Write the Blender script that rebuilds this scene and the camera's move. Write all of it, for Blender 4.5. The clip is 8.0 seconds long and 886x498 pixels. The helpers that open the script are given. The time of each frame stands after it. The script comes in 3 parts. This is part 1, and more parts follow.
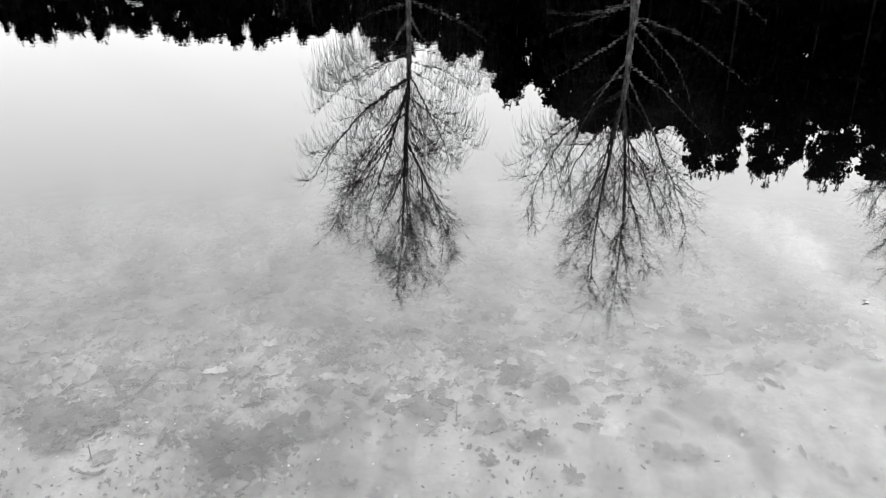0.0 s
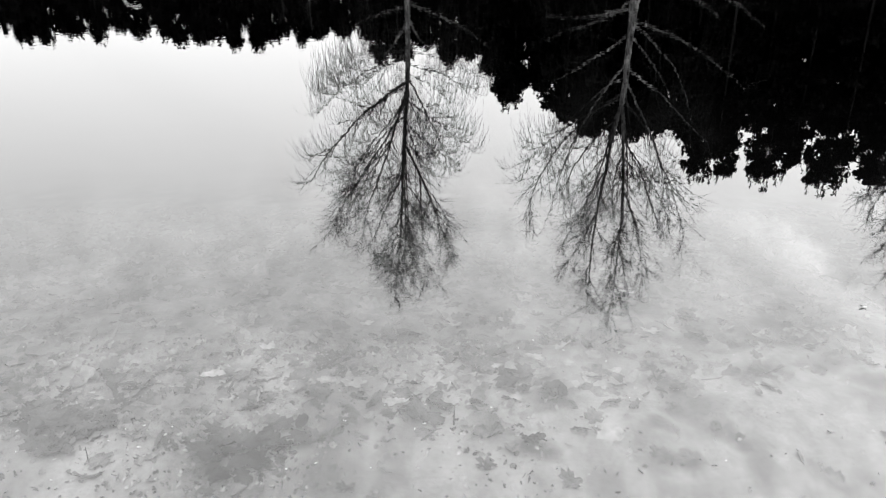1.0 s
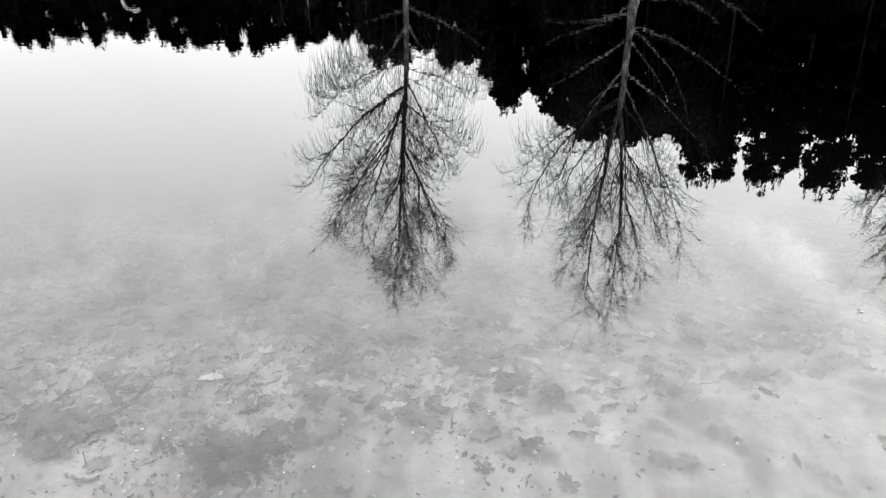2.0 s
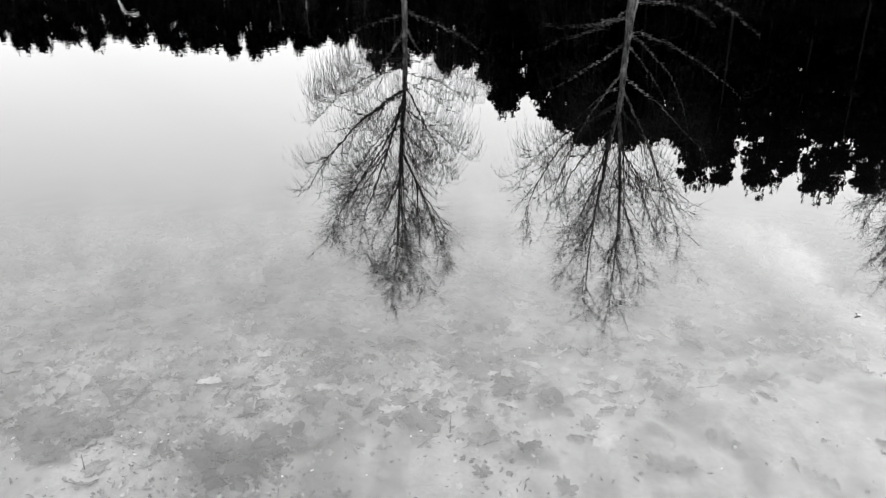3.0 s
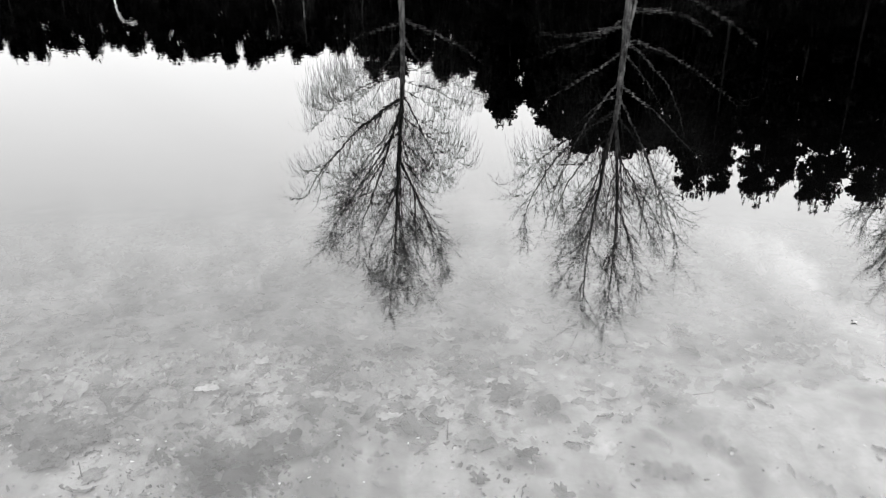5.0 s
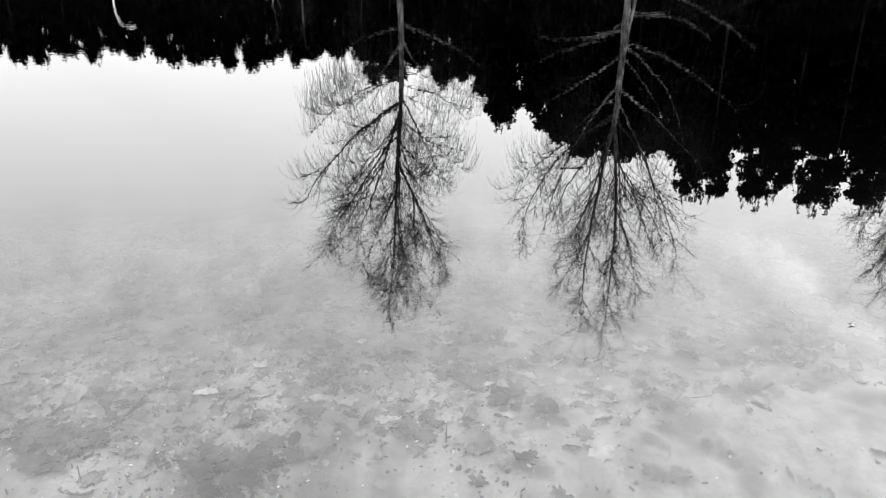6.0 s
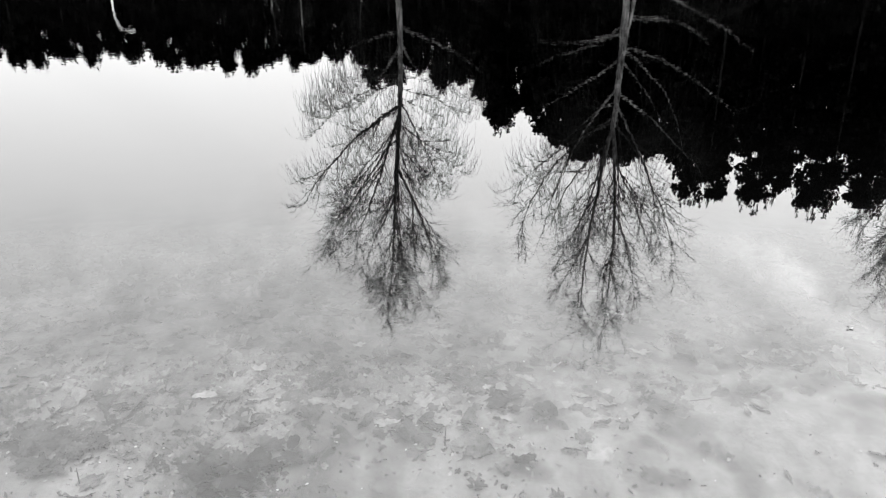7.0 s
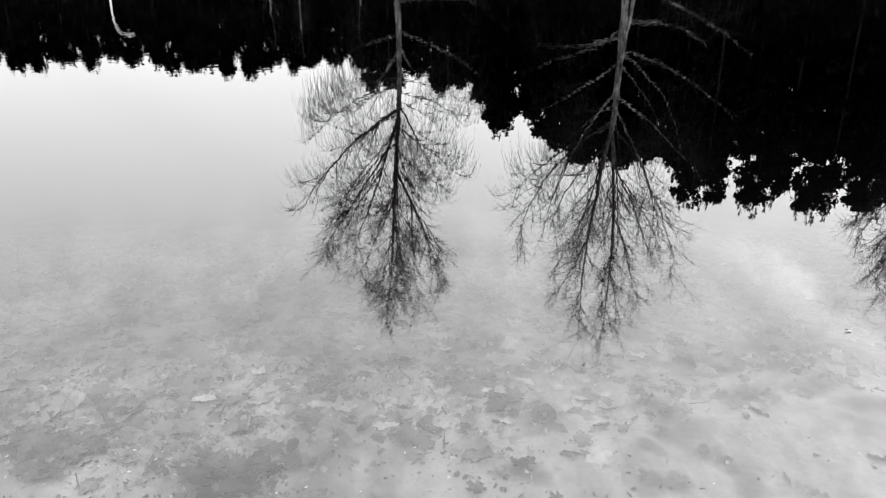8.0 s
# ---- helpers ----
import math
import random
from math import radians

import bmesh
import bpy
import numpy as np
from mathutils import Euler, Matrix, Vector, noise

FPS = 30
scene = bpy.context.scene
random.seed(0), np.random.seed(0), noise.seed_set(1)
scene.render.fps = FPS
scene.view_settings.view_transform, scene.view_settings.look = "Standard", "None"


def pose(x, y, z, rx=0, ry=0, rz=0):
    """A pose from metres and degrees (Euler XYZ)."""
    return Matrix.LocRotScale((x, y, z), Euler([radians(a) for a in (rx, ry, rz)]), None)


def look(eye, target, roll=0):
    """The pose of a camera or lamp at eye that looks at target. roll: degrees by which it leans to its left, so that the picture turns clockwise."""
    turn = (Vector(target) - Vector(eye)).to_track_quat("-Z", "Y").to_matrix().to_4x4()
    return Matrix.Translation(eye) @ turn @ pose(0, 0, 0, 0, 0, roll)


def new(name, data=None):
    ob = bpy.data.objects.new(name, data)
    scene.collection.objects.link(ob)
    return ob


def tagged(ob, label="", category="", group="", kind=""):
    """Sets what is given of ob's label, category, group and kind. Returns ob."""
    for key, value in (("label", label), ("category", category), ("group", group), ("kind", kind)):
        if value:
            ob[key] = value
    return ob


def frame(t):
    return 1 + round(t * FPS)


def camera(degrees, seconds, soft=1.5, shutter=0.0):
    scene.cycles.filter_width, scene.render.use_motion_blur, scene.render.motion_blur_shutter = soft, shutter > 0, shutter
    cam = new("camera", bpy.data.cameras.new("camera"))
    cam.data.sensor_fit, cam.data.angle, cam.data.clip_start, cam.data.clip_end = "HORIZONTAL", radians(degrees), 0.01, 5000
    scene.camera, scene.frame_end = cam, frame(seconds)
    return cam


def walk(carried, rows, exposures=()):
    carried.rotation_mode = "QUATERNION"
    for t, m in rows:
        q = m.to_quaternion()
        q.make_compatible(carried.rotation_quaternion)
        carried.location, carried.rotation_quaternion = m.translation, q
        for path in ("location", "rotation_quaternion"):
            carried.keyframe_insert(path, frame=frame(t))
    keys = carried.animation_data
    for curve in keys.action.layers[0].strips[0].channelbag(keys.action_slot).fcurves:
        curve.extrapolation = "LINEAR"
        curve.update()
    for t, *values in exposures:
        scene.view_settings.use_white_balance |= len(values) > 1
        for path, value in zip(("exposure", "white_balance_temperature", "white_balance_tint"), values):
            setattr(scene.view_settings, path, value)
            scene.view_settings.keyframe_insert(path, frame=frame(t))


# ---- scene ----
cam = camera(55.0, 8.0, 1.25)
# seconds, x, y, z in metres, then yaw, pitch and lean in degrees
ROWS = [
    (0.0, -0.0010, 0.0059, 1.4956, 0.430, -25.870, 0.404),
    (0.5, -0.0009, 0.0053, 1.4969, 0.358, -25.767, 0.269),
    (1.0, -0.0008, 0.0043, 1.4980, 0.291, -25.653, 0.168),
    (1.5, -0.0006, 0.0030, 1.4990, 0.227, -25.530, 0.094),
    (3.0, 0.0002, -0.0023, 1.5011, 0.057, -25.132, -0.019),
    (3.5, 0.0005, -0.0045, 1.5015, 0.008, -24.995, -0.036),
    (4.0, 0.0009, -0.0068, 1.5020, -0.039, -24.858, -0.048),
    (4.5, 0.0012, -0.0092, 1.5023, -0.084, -24.723, -0.057),
    (6.0, 0.0023, -0.0167, 1.5033, -0.205, -24.330, -0.079),
    (6.5, 0.0026, -0.0192, 1.5037, -0.242, -24.206, -0.083),
    (7.0, 0.0029, -0.0216, 1.5041, -0.279, -24.084, -0.085),
    (7.5, 0.0032, -0.0239, 1.5046, -0.315, -23.966, -0.081),
    (8.0, 0.0034, -0.0260, 1.5052, -0.352, -23.850, -0.069),
]
STOPS = 2.3
walk(cam, [(t, pose(x, y, z, 0, 0, yaw) @ pose(0, 0, 0, 90 + pitch, 0, 0) @ pose(0, 0, 0, 0, 0, -lean))
           for t, x, y, z, yaw, pitch, lean in ROWS], [(0.0, STOPS), (6.5, STOPS), (7.2, STOPS - 0.05), (8.0, STOPS - 0.08)])

# ---- sky and sun: a bright, even overcast ----
SUN_UP, SUN_ROUND = 48.0, 190.0
world = bpy.data.worlds.new("overcast_sky")
scene.world = world
world.use_nodes = True
wn, wl = world.node_tree.nodes, world.node_tree.links
wn.clear()
sky = wn.new("ShaderNodeTexSky")
sky.sky_type, sky.sun_disc = "NISHITA", False
sky.sun_elevation, sky.sun_rotation = radians(SUN_UP), radians(SUN_ROUND)
grey = wn.new("ShaderNodeRGBToBW")
wl.new(sky.outputs[0], grey.inputs[0])
where = wn.new("ShaderNodeTexCoord")
split = wn.new("ShaderNodeSeparateXYZ")
wl.new(where.outputs["Generated"], split.inputs[0])
lift = wn.new("ShaderNodeFloatCurve")
bend = lift.mapping.curves[0]
for at, up in ((0.2, 0.475), (0.34, 0.59), (0.42, 0.645), (0.5, 0.66)):
    bend.points.new(at, up)
bend.points[0].location, bend.points[-1].location = (0.0, 0.38), (1.0, 0.72)
lift.mapping.update()
wl.new(split.outputs["Z"], lift.inputs["Value"])
cloud = wn.new("ShaderNodeTexNoise")
cloud.inputs["Scale"].default_value, cloud.inputs["Detail"].default_value = 17.0, 3.0
cloud.inputs["Roughness"].default_value = 0.6
wl.new(where.outputs["Generated"], cloud.inputs["Vector"])
soft_cloud = wn.new("ShaderNodeMapRange")
for key, value in (("From Min", 0.34), ("From Max", 0.66), ("To Min", 11.2), ("To Max", 15.0)):
    soft_cloud.inputs[key].default_value = value
wl.new(cloud.outputs[0], soft_cloud.inputs["Value"])
# long soft wisps that run slantwise across the cloud
along = Vector((0.733, -0.555, 0.391)).normalized()
across = along.cross(Vector((0.39, 0.818, 0.419))).normalized()
wisp_at = wn.new("ShaderNodeCombineXYZ")
dots = []
for slot, way, scale, shift in ((0, along, 1.6, 0.35), (1, across, 9.0, 2.5)):
    dot = wn.new("ShaderNodeVectorMath")
    dot.operation = "DOT_PRODUCT"
    dot.inputs[1].default_value = way
    wl.new(where.outputs["Generated"], dot.inputs[0])
    dots.append(dot.outputs["Value"])
    put = wn.new("ShaderNodeMath")
    put.operation = "MULTIPLY_ADD"
    put.inputs[1].default_value, put.inputs[2].default_value = scale, shift
    wl.new(dot.outputs["Value"], put.inputs[0])
    wl.new(put.outputs[0], wisp_at.inputs[slot])
wisp = wn.new("ShaderNodeTexNoise")
wisp.inputs["Scale"].default_value, wisp.inputs["Detail"].default_value, wisp.inputs["Distortion"].default_value = 1.0, 5.0, 0.4
wl.new(wisp_at.outputs[0], wisp.inputs["Vector"])
wisp_level = wn.new("ShaderNodeMapRange")
for key, value in (("From Min", 0.35), ("From Max", 0.7), ("To Min", 0.985), ("To Max", 1.02)):
    wisp_level.inputs[key].default_value = value
wl.new(wisp.outputs[0], wisp_level.inputs["Value"])
# the low cloud sheet is even; structure shows higher up
sheet = wn.new("ShaderNodeMapRange")
sheet.interpolation_type = "SMOOTHSTEP"
for key, value in (("From Min", 0.3), ("From Max", 0.44), ("To Min", 0.0), ("To Max", 1.0)):
    sheet.inputs[key].default_value = value
wl.new(split.outputs["Z"], sheet.inputs["Value"])
even = wn.new("ShaderNodeMix")
even.data_type = "FLOAT"
even.inputs["A"].default_value = 13.1
wl.new(sheet.outputs[0], even.inputs["Factor"])
wl.new(soft_cloud.outputs[0], even.inputs["B"])
veil = wn.new("ShaderNodeMath")
veil.operation = "MULTIPLY"
wl.new(even.outputs["Result"], veil.inputs[0])
wl.new(wisp_level.outputs[0], veil.inputs[1])
# one brighter streak of thin cloud
wander = wn.new("ShaderNodeMath")
wander.operation = "MULTIPLY_ADD"
wander.inputs[1].default_value, wander.inputs[2].default_value = 0.09, -0.045
wl.new(cloud.outputs[0], wander.inputs[0])
off = wn.new("ShaderNodeMath")
wl.new(dots[1], off.inputs[0])
wl.new(wander.outputs[0], off.inputs[1])
off_abs = wn.new("ShaderNodeMath")
off_abs.operation = "ABSOLUTE"
wl.new(off.outputs[0], off_abs.inputs[0])
streak = None
for source, low, high, least, most in ((off_abs.outputs[0], 0.0, 0.034, 0.2, 0.0), (dots[0], -0.15, -0.03, 0.0, 1.0)):
    ease = wn.new("ShaderNodeMapRange")
    ease.interpolation_type = "SMOOTHSTEP"
    for key, value in (("From Min", low), ("From Max", high), ("To Min", least), ("To Max", most)):
        ease.inputs[key].default_value = value
    wl.new(source, ease.inputs["Value"])
    if streak:
        both = wn.new("ShaderNodeMath")
        both.operation = "MULTIPLY_ADD"
        wl.new(streak, both.inputs[0])
        wl.new(ease.outputs[0], both.inputs[1])
        both.inputs[2].default_value = 1.0
        streak = both.outputs[0]
    else:
        streak = ease.outputs[0]
bright = wn.new("ShaderNodeMath")
bright.operation = "MULTIPLY"
wl.new(veil.outputs[0], bright.inputs[0])
wl.new(streak, bright.inputs[1])
times = wn.new("ShaderNodeMath")
times.operation = "MULTIPLY"
wl.new(lift.outputs[0], times.inputs[0])
wl.new(bright.outputs[0], times.inputs[1])
aside = wn.new("ShaderNodeMath")
aside.operation = "MULTIPLY_ADD"
aside.inputs[1].default_value, aside.inputs[2].default_value = 0.38, 0.98
wl.new(split.outputs["X"], aside.inputs[0])
level = wn.new("ShaderNodeMath")
level.operation = "MULTIPLY"
wl.new(times.outputs[0], level.inputs[0])
wl.new(aside.outputs[0], level.inputs[1])
thin = wn.new("ShaderNodeMath")
thin.operation = "MULTIPLY_ADD"
thin.inputs[1].default_value = 0.12
wl.new(grey.outputs[0], thin.inputs[0])
wl.new(level.outputs[0], thin.inputs[2])
glow = wn.new("ShaderNodeBackground")
glow.inputs["Strength"].default_value = 0.1
wl.new(thin.outputs[0], glow.inputs["Color"])
wout = wn.new("ShaderNodeOutputWorld")
wl.new(glow.outputs[0], wout.inputs[0])

sun = new("sun", bpy.data.lights.new("sun", "SUN"))
sun.data.energy, sun.data.angle = 0.5, radians(25)
a, e = radians(SUN_ROUND), radians(SUN_UP)
sun.matrix_world = look((math.sin(a) * math.cos(e) * 50, math.cos(a) * math.cos(e) * 50, math.sin(e) * 50), (0, 0, 0))


# ---- materials: the picture is black and white, so all are greys ----
def material(name, rough=0.8, spec=0.3):
    m = bpy.data.materials.new(name)
    m.use_nodes = True
    b = m.node_tree.nodes["Principled BSDF"]
    b.inputs["Roughness"].default_value = rough
    b.inputs["Specular IOR Level"].default_value = spec
    return m, m.node_tree.nodes, m.node_tree.links, b


def noise_of(n, l, scale, detail=4.0, rough=0.55, vector=None, space="Object"):
    t = n.new("ShaderNodeTexNoise")
    t.inputs["Scale"].default_value, t.inputs["Detail"].default_value, t.inputs["Roughness"].default_value = scale, detail, rough
    if vector is None:
        vector = n.new("ShaderNodeTexCoord").outputs[space]
    l.new(vector, t.inputs["Vector"])
    return t.outputs[0]


def ramp(n, l, value, *stops):
    r = n.new("ShaderNodeValToRGB")
    while len(r.color_ramp.elements) < len(stops):
        r.color_ramp.elements.new(0.5)
    for el, (at, g) in zip(r.color_ramp.elements, stops):
        el.position, el.color = at, (g, g, g, 1)
    l.new(value, r.inputs[0])
    return r.outputs[0]


def mixed(n, l, kind, fac, first, second):
    x = n.new("ShaderNodeMix")
    x.data_type, x.blend_type = "RGBA", kind
    for slot, value in ((0, fac), (6, first), (7, second)):
        if isinstance(value, (int, float)):
            x.inputs[slot].default_value = (value, value, value, 1) if slot else value
        else:
            l.new(value, x.inputs[slot])
    return x.outputs[2]


def bumped(n, l, b, height, distance, strength=0.6):
    k = n.new("ShaderNodeBump")
    k.inputs["Strength"].default_value, k.inputs["Distance"].default_value = strength, distance
    l.new(height, k.inputs["Height"])
    l.new(k.outputs[0], b.inputs["Normal"])


def water_material():
    m = bpy.data.materials.new("still_pond_water")
    m.use_nodes = True
    n, l = m.node_tree.nodes, m.node_tree.links
    n.clear()
    at = n.new("ShaderNodeTexCoord").outputs["Object"]
    stretch = n.new("ShaderNodeMapping")
    stretch.inputs["Scale"].default_value = (1.0, 0.9, 1.0)
    l.new(at, stretch.inputs[0])
    fine = noise_of(n, l, 13.0, 1.5, 0.5, stretch.outputs[0])
    broad = noise_of(n, l, 2.2, 2.0, 0.5, stretch.outputs[0])
    add = n.new("ShaderNodeMath")
    add.operation = "MULTIPLY_ADD"
    add.inputs[1].default_value = 1.5
    l.new(broad, add.inputs[0])
    l.new(fine, add.inputs[2])
    # the ripple dies away in the lee of the near bank
    reach = n.new("ShaderNodeSeparateXYZ")
    l.new(at, reach.inputs[0])
    open_water = n.new("ShaderNodeMapRange")
    for key, value in (("From Min", 2.6), ("From Max", 9.0), ("To Min", 0.17), ("To Max", 1.35)):
        open_water.inputs[key].default_value = value
    l.new(reach.outputs["Y"], open_water.inputs["Value"])
    swell = n.new("ShaderNodeMath")
    swell.operation = "MULTIPLY"
    l.new(add.outputs[0], swell.inputs[0])
    l.new(open_water.outputs[0], swell.inputs[1])
    k = n.new("ShaderNodeBump")
    k.inputs["Strength"].default_value, k.inputs["Distance"].default_value = 1.0, 0.00018
    l.new(swell.outputs[0], k.inputs["Height"])
    fres = n.new("ShaderNodeFresnel")
    fres.inputs["IOR"].default_value = 1.5
    clear = n.new("ShaderNodeBsdfTransparent")
    # the water takes up more light the further out, and deeper, it is
    sep = n.new("ShaderNodeSeparateXYZ")
    l.new(at, sep.inputs[0])
    out_at = n.new("ShaderNodeMath")
    out_at.operation = "MULTIPLY_ADD"
    out_at.inputs[1].default_value = 0.5
    l.new(noise_of(n, l, 1.6, 2.0, 0.5, at), out_at.inputs[0])
    l.new(sep.outputs["Y"], out_at.inputs[2])
    murk = n.new("ShaderNodeFloatCurve")
    bend = murk.mapping.curves[0]
    for far, through_it in ((0.17, 0.62), (0.25, 0.53), (0.28, 0.4), (0.305, 0.26), (0.335, 0.19), (0.38, 0.16), (0.46, 0.09), (0.58, 0.0)):
        bend.points.new(far, through_it)
    bend.points[0].location, bend.points[-1].location = (0.0, 0.66), (1.0, 0.0)
    murk.mapping.update()
    tenth = n.new("ShaderNodeMath")
    tenth.operation = "MULTIPLY"
    tenth.inputs[1].default_value = 0.1
    l.new(out_at.outputs[0], tenth.inputs[0])
    l.new(tenth.outputs[0], murk.inputs["Value"])
    l.new(murk.outputs[0], clear.inputs[0])
    gloss = n.new("ShaderNodeBsdfGlossy")
    gloss.inputs["Roughness"].default_value = 0.0
    gloss.inputs["Color"].default_value = (1, 1, 1, 1)
    l.new(k.outputs[0], gloss.inputs["Normal"])
    mix = n.new("ShaderNodeMixShader")
    l.new(fres.outputs[0], mix.inputs[0])
    l.new(clear.outputs[0], mix.inputs[1])
    l.new(gloss.outputs[0], mix.inputs[2])
    out = n.new("ShaderNodeOutputMaterial")
    l.new(mix.outputs[0], out.inputs[0])
    return m


def geo_at(n):
    return n.new("ShaderNodeNewGeometry").outputs["Position"]


STAINS = ((0.72, 2.4, 0.11, 0.1), (0.79, 2.26, 0.12, 0.12), (0.86, 2.13, 0.08, 0.09), (1.1, 2.5, 0.12, 0.13), (0.28, 2.05, 0.08, 0.08), (0.66, 1.96, 0.1, 0.07),
          (0.8, 2.83, 0.07, 0.1), (1.36, 2.55, 0.13, 0.12), (0.34, 2.33, 0.1, 0.1), (0.64, 2.15, 0.06, 0.06), (1.25, 2.95, 0.2, 0.16), (1.05, 2.75, 0.24, 0.1), (1.62, 2.85, 0.26, 0.2), (1.5, 2.4, 0.14, 0.1))


def bed_tone(n, l):
    """Pale silt in the shallows, its colour dimmed with depth for light lost in water."""
    geo = n.new("ShaderNodeNewGeometry")
    at = geo.outputs["Position"]
    sep = n.new("ShaderNodeSeparateXYZ")
    l.new(at, sep.inputs[0])
    # silt settles in tongues that run out from the bank
    tongues = n.new("ShaderNodeMapping")
    tongues.inputs["Scale"].default_value = (1.0, 0.55, 1.0)
    tongues.inputs["Rotation"].default_value = (0, 0, radians(-14))
    l.new(at, tongues.inputs[0])
    run = tongues.outputs[0]
    silt = ramp(n, l, noise_of(n, l, 2.6, 3.0, 0.5, run), (0.3, 0.2), (0.5, 0.28), (0.72, 0.35))
    specks = ramp(n, l, noise_of(n, l, 70.0, 2.0, 0.5, at), (0.25, 0.92), (0.5, 1.0), (0.75, 1.08))
    silt = mixed(n, l, "MULTIPLY", 1.0, silt, specks)
    # dark sludge stains on the open silt: middle, reach across and out
    wander = n.new("ShaderNodeTexNoise")
    wander.inputs["Scale"].default_value, wander.inputs["Detail"].default_value = 5.0, 3.0
    l.new(at, wander.inputs["Vector"])
    warped = n.new("ShaderNodeVectorMath")
    warped.operation = "MULTIPLY_ADD"
    warped.inputs[1].default_value = (0.24, 0.24, 0.0)
    l.new(wander.outputs["Color"], warped.inputs[0])
    l.new(at, warped.inputs[2])
    for x, y, wide, long in STAINS:
        shift = n.new("ShaderNodeVectorMath")
        shift.operation = "SUBTRACT"
        shift.inputs[1].default_value = (x + 0.12, y + 0.12, 0)
        l.new(warped.outputs[0], shift.inputs[0])
        scaled = n.new("ShaderNodeVectorMath")
        scaled.operation = "MULTIPLY"
        scaled.inputs[1].default_value = (1 / wide, 1 / long, 0)
        l.new(shift.outputs[0], scaled.inputs[0])
        size = n.new("ShaderNodeVectorMath")
        size.operation = "LENGTH"
        l.new(scaled.outputs[0], size.inputs[0])
        silt = mixed(n, l, "MULTIPLY", 1.0, silt, ramp(n, l, size.outputs["Value"], (0.3, 0.45), (0.7, 0.72), (1.0, 1.0)))
    clots = ramp(n, l, noise_of(n, l, 13.0, 3.0, 0.55, run), (0.32, 0.82), (0.5, 1.0), (0.68, 1.12))
    silt = mixed(n, l, "MULTIPLY", 1.0, silt, clots)
    # darker tone for light the water absorbs, put into the bed colour by depth
    depth_dim = ramp(n, l, noise_of(n, l, 2.0, 4.0, 0.5, at), (0.3, 0.02), (0.7, 0.04))
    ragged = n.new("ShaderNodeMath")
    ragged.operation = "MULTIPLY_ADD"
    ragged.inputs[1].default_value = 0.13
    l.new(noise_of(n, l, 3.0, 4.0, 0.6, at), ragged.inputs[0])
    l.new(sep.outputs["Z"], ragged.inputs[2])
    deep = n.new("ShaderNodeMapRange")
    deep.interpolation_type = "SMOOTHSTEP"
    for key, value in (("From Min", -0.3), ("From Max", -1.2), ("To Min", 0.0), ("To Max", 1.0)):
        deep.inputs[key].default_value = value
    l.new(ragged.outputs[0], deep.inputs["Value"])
    film = mixed(n, l, "MULTIPLY", 1.0, ramp(n, l, noise_of(n, l, 4.2, 3.0, 0.5, run), (0.36, 0.7), (0.48, 0.96), (0.68, 1.08)),
                 ramp(n, l, noise_of(n, l, 8.0, 2.0, 0.5, run), (0.36, 0.86), (0.5, 1.0), (0.64, 1.08)))
    drift = n.new("ShaderNodeMapping")
    drift.inputs["Scale"].default_value = (1.0, 0.4, 1.0)
    l.new(at, drift.inputs[0])
    film = mixed(n, l, "MULTIPLY", 1.0, film, ramp(n, l, noise_of(n, l, 2.4, 3.0, 0.55, drift.outputs[0]), (0.36, 0.85), (0.5, 1.0), (0.64, 1.09)))
    return silt, depth_dim, film, deep.outputs[0], sep.outputs["Z"]


def ground_material():
    """The pond bed, with dull winter grass on the banks."""
    m, n, l, b = material("pond_bed_and_bank", 0.9, 0.0)
    silt, depth_dim, film, deep, height = bed_tone(n, l)
    # loss of light in deeper water, mixed into the bed colour
    bed = mixed(n, l, "MIX", deep, mixed(n, l, "MULTIPLY", 1.0, silt, film), depth_dim)
    grass = ramp(n, l, noise_of(n, l, 9.0, 6.0, 0.7), (0.3, 0.02), (0.7, 0.07))
    dry = n.new("ShaderNodeMapRange")
    for key, value in (("From Min", -0.07), ("From Max", 0.0), ("To Min", 0.0), ("To Max", 1.0)):
        dry.inputs[key].default_value = value
    l.new(height, dry.inputs["Value"])
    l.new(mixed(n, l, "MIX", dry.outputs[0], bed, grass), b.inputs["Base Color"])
    bumped(n, l, b, noise_of(n, l, 30.0, 3.0, 0.5), 0.006)
    return m


def sunken_material(name, low, high, island=False, silted=0.92):
    """Leaves on the bed under a coat of the same silt, colour dimmed with depth."""
    m, n, l, b = material(name, 0.85, 0.0)
    if island:
        pick = n.new("ShaderNodeNewGeometry").outputs["Random Per Island"]
    else:
        pick = n.new("ShaderNodeObjectInfo").outputs["Random"]
    silt, depth_dim, film, deep, height = bed_tone(n, l)
    tone = ramp(n, l, pick, (0.0, low), (0.35, low * 0.7 + high * 0.3), (0.7, high * 0.8), (1.0, high * 1.2))
    blotch = ramp(n, l, noise_of(n, l, 32.0, 3.0, 0.6, geo_at(n)), (0.34, 0.72), (0.5, 1.0), (0.66, 1.2))
    tone = mixed(n, l, "MULTIPLY", 1.0, tone, blotch)
    coat = ramp(n, l, noise_of(n, l, 11.0, 5.0, 0.7, geo_at(n)), (0.38, 0.05), (0.5, silted * 0.5), (0.64, silted))
    leaf = mixed(n, l, "MULTIPLY", 1.0, mixed(n, l, "MIX", coat, tone, silt), film)
    l.new(mixed(n, l, "MIX", deep, leaf, depth_dim), b.inputs["Base Color"])
    bumped(n, l, b, noise_of(n, l, 26.0, 2.0, 0.5, geo_at(n)), 0.01)
    return m


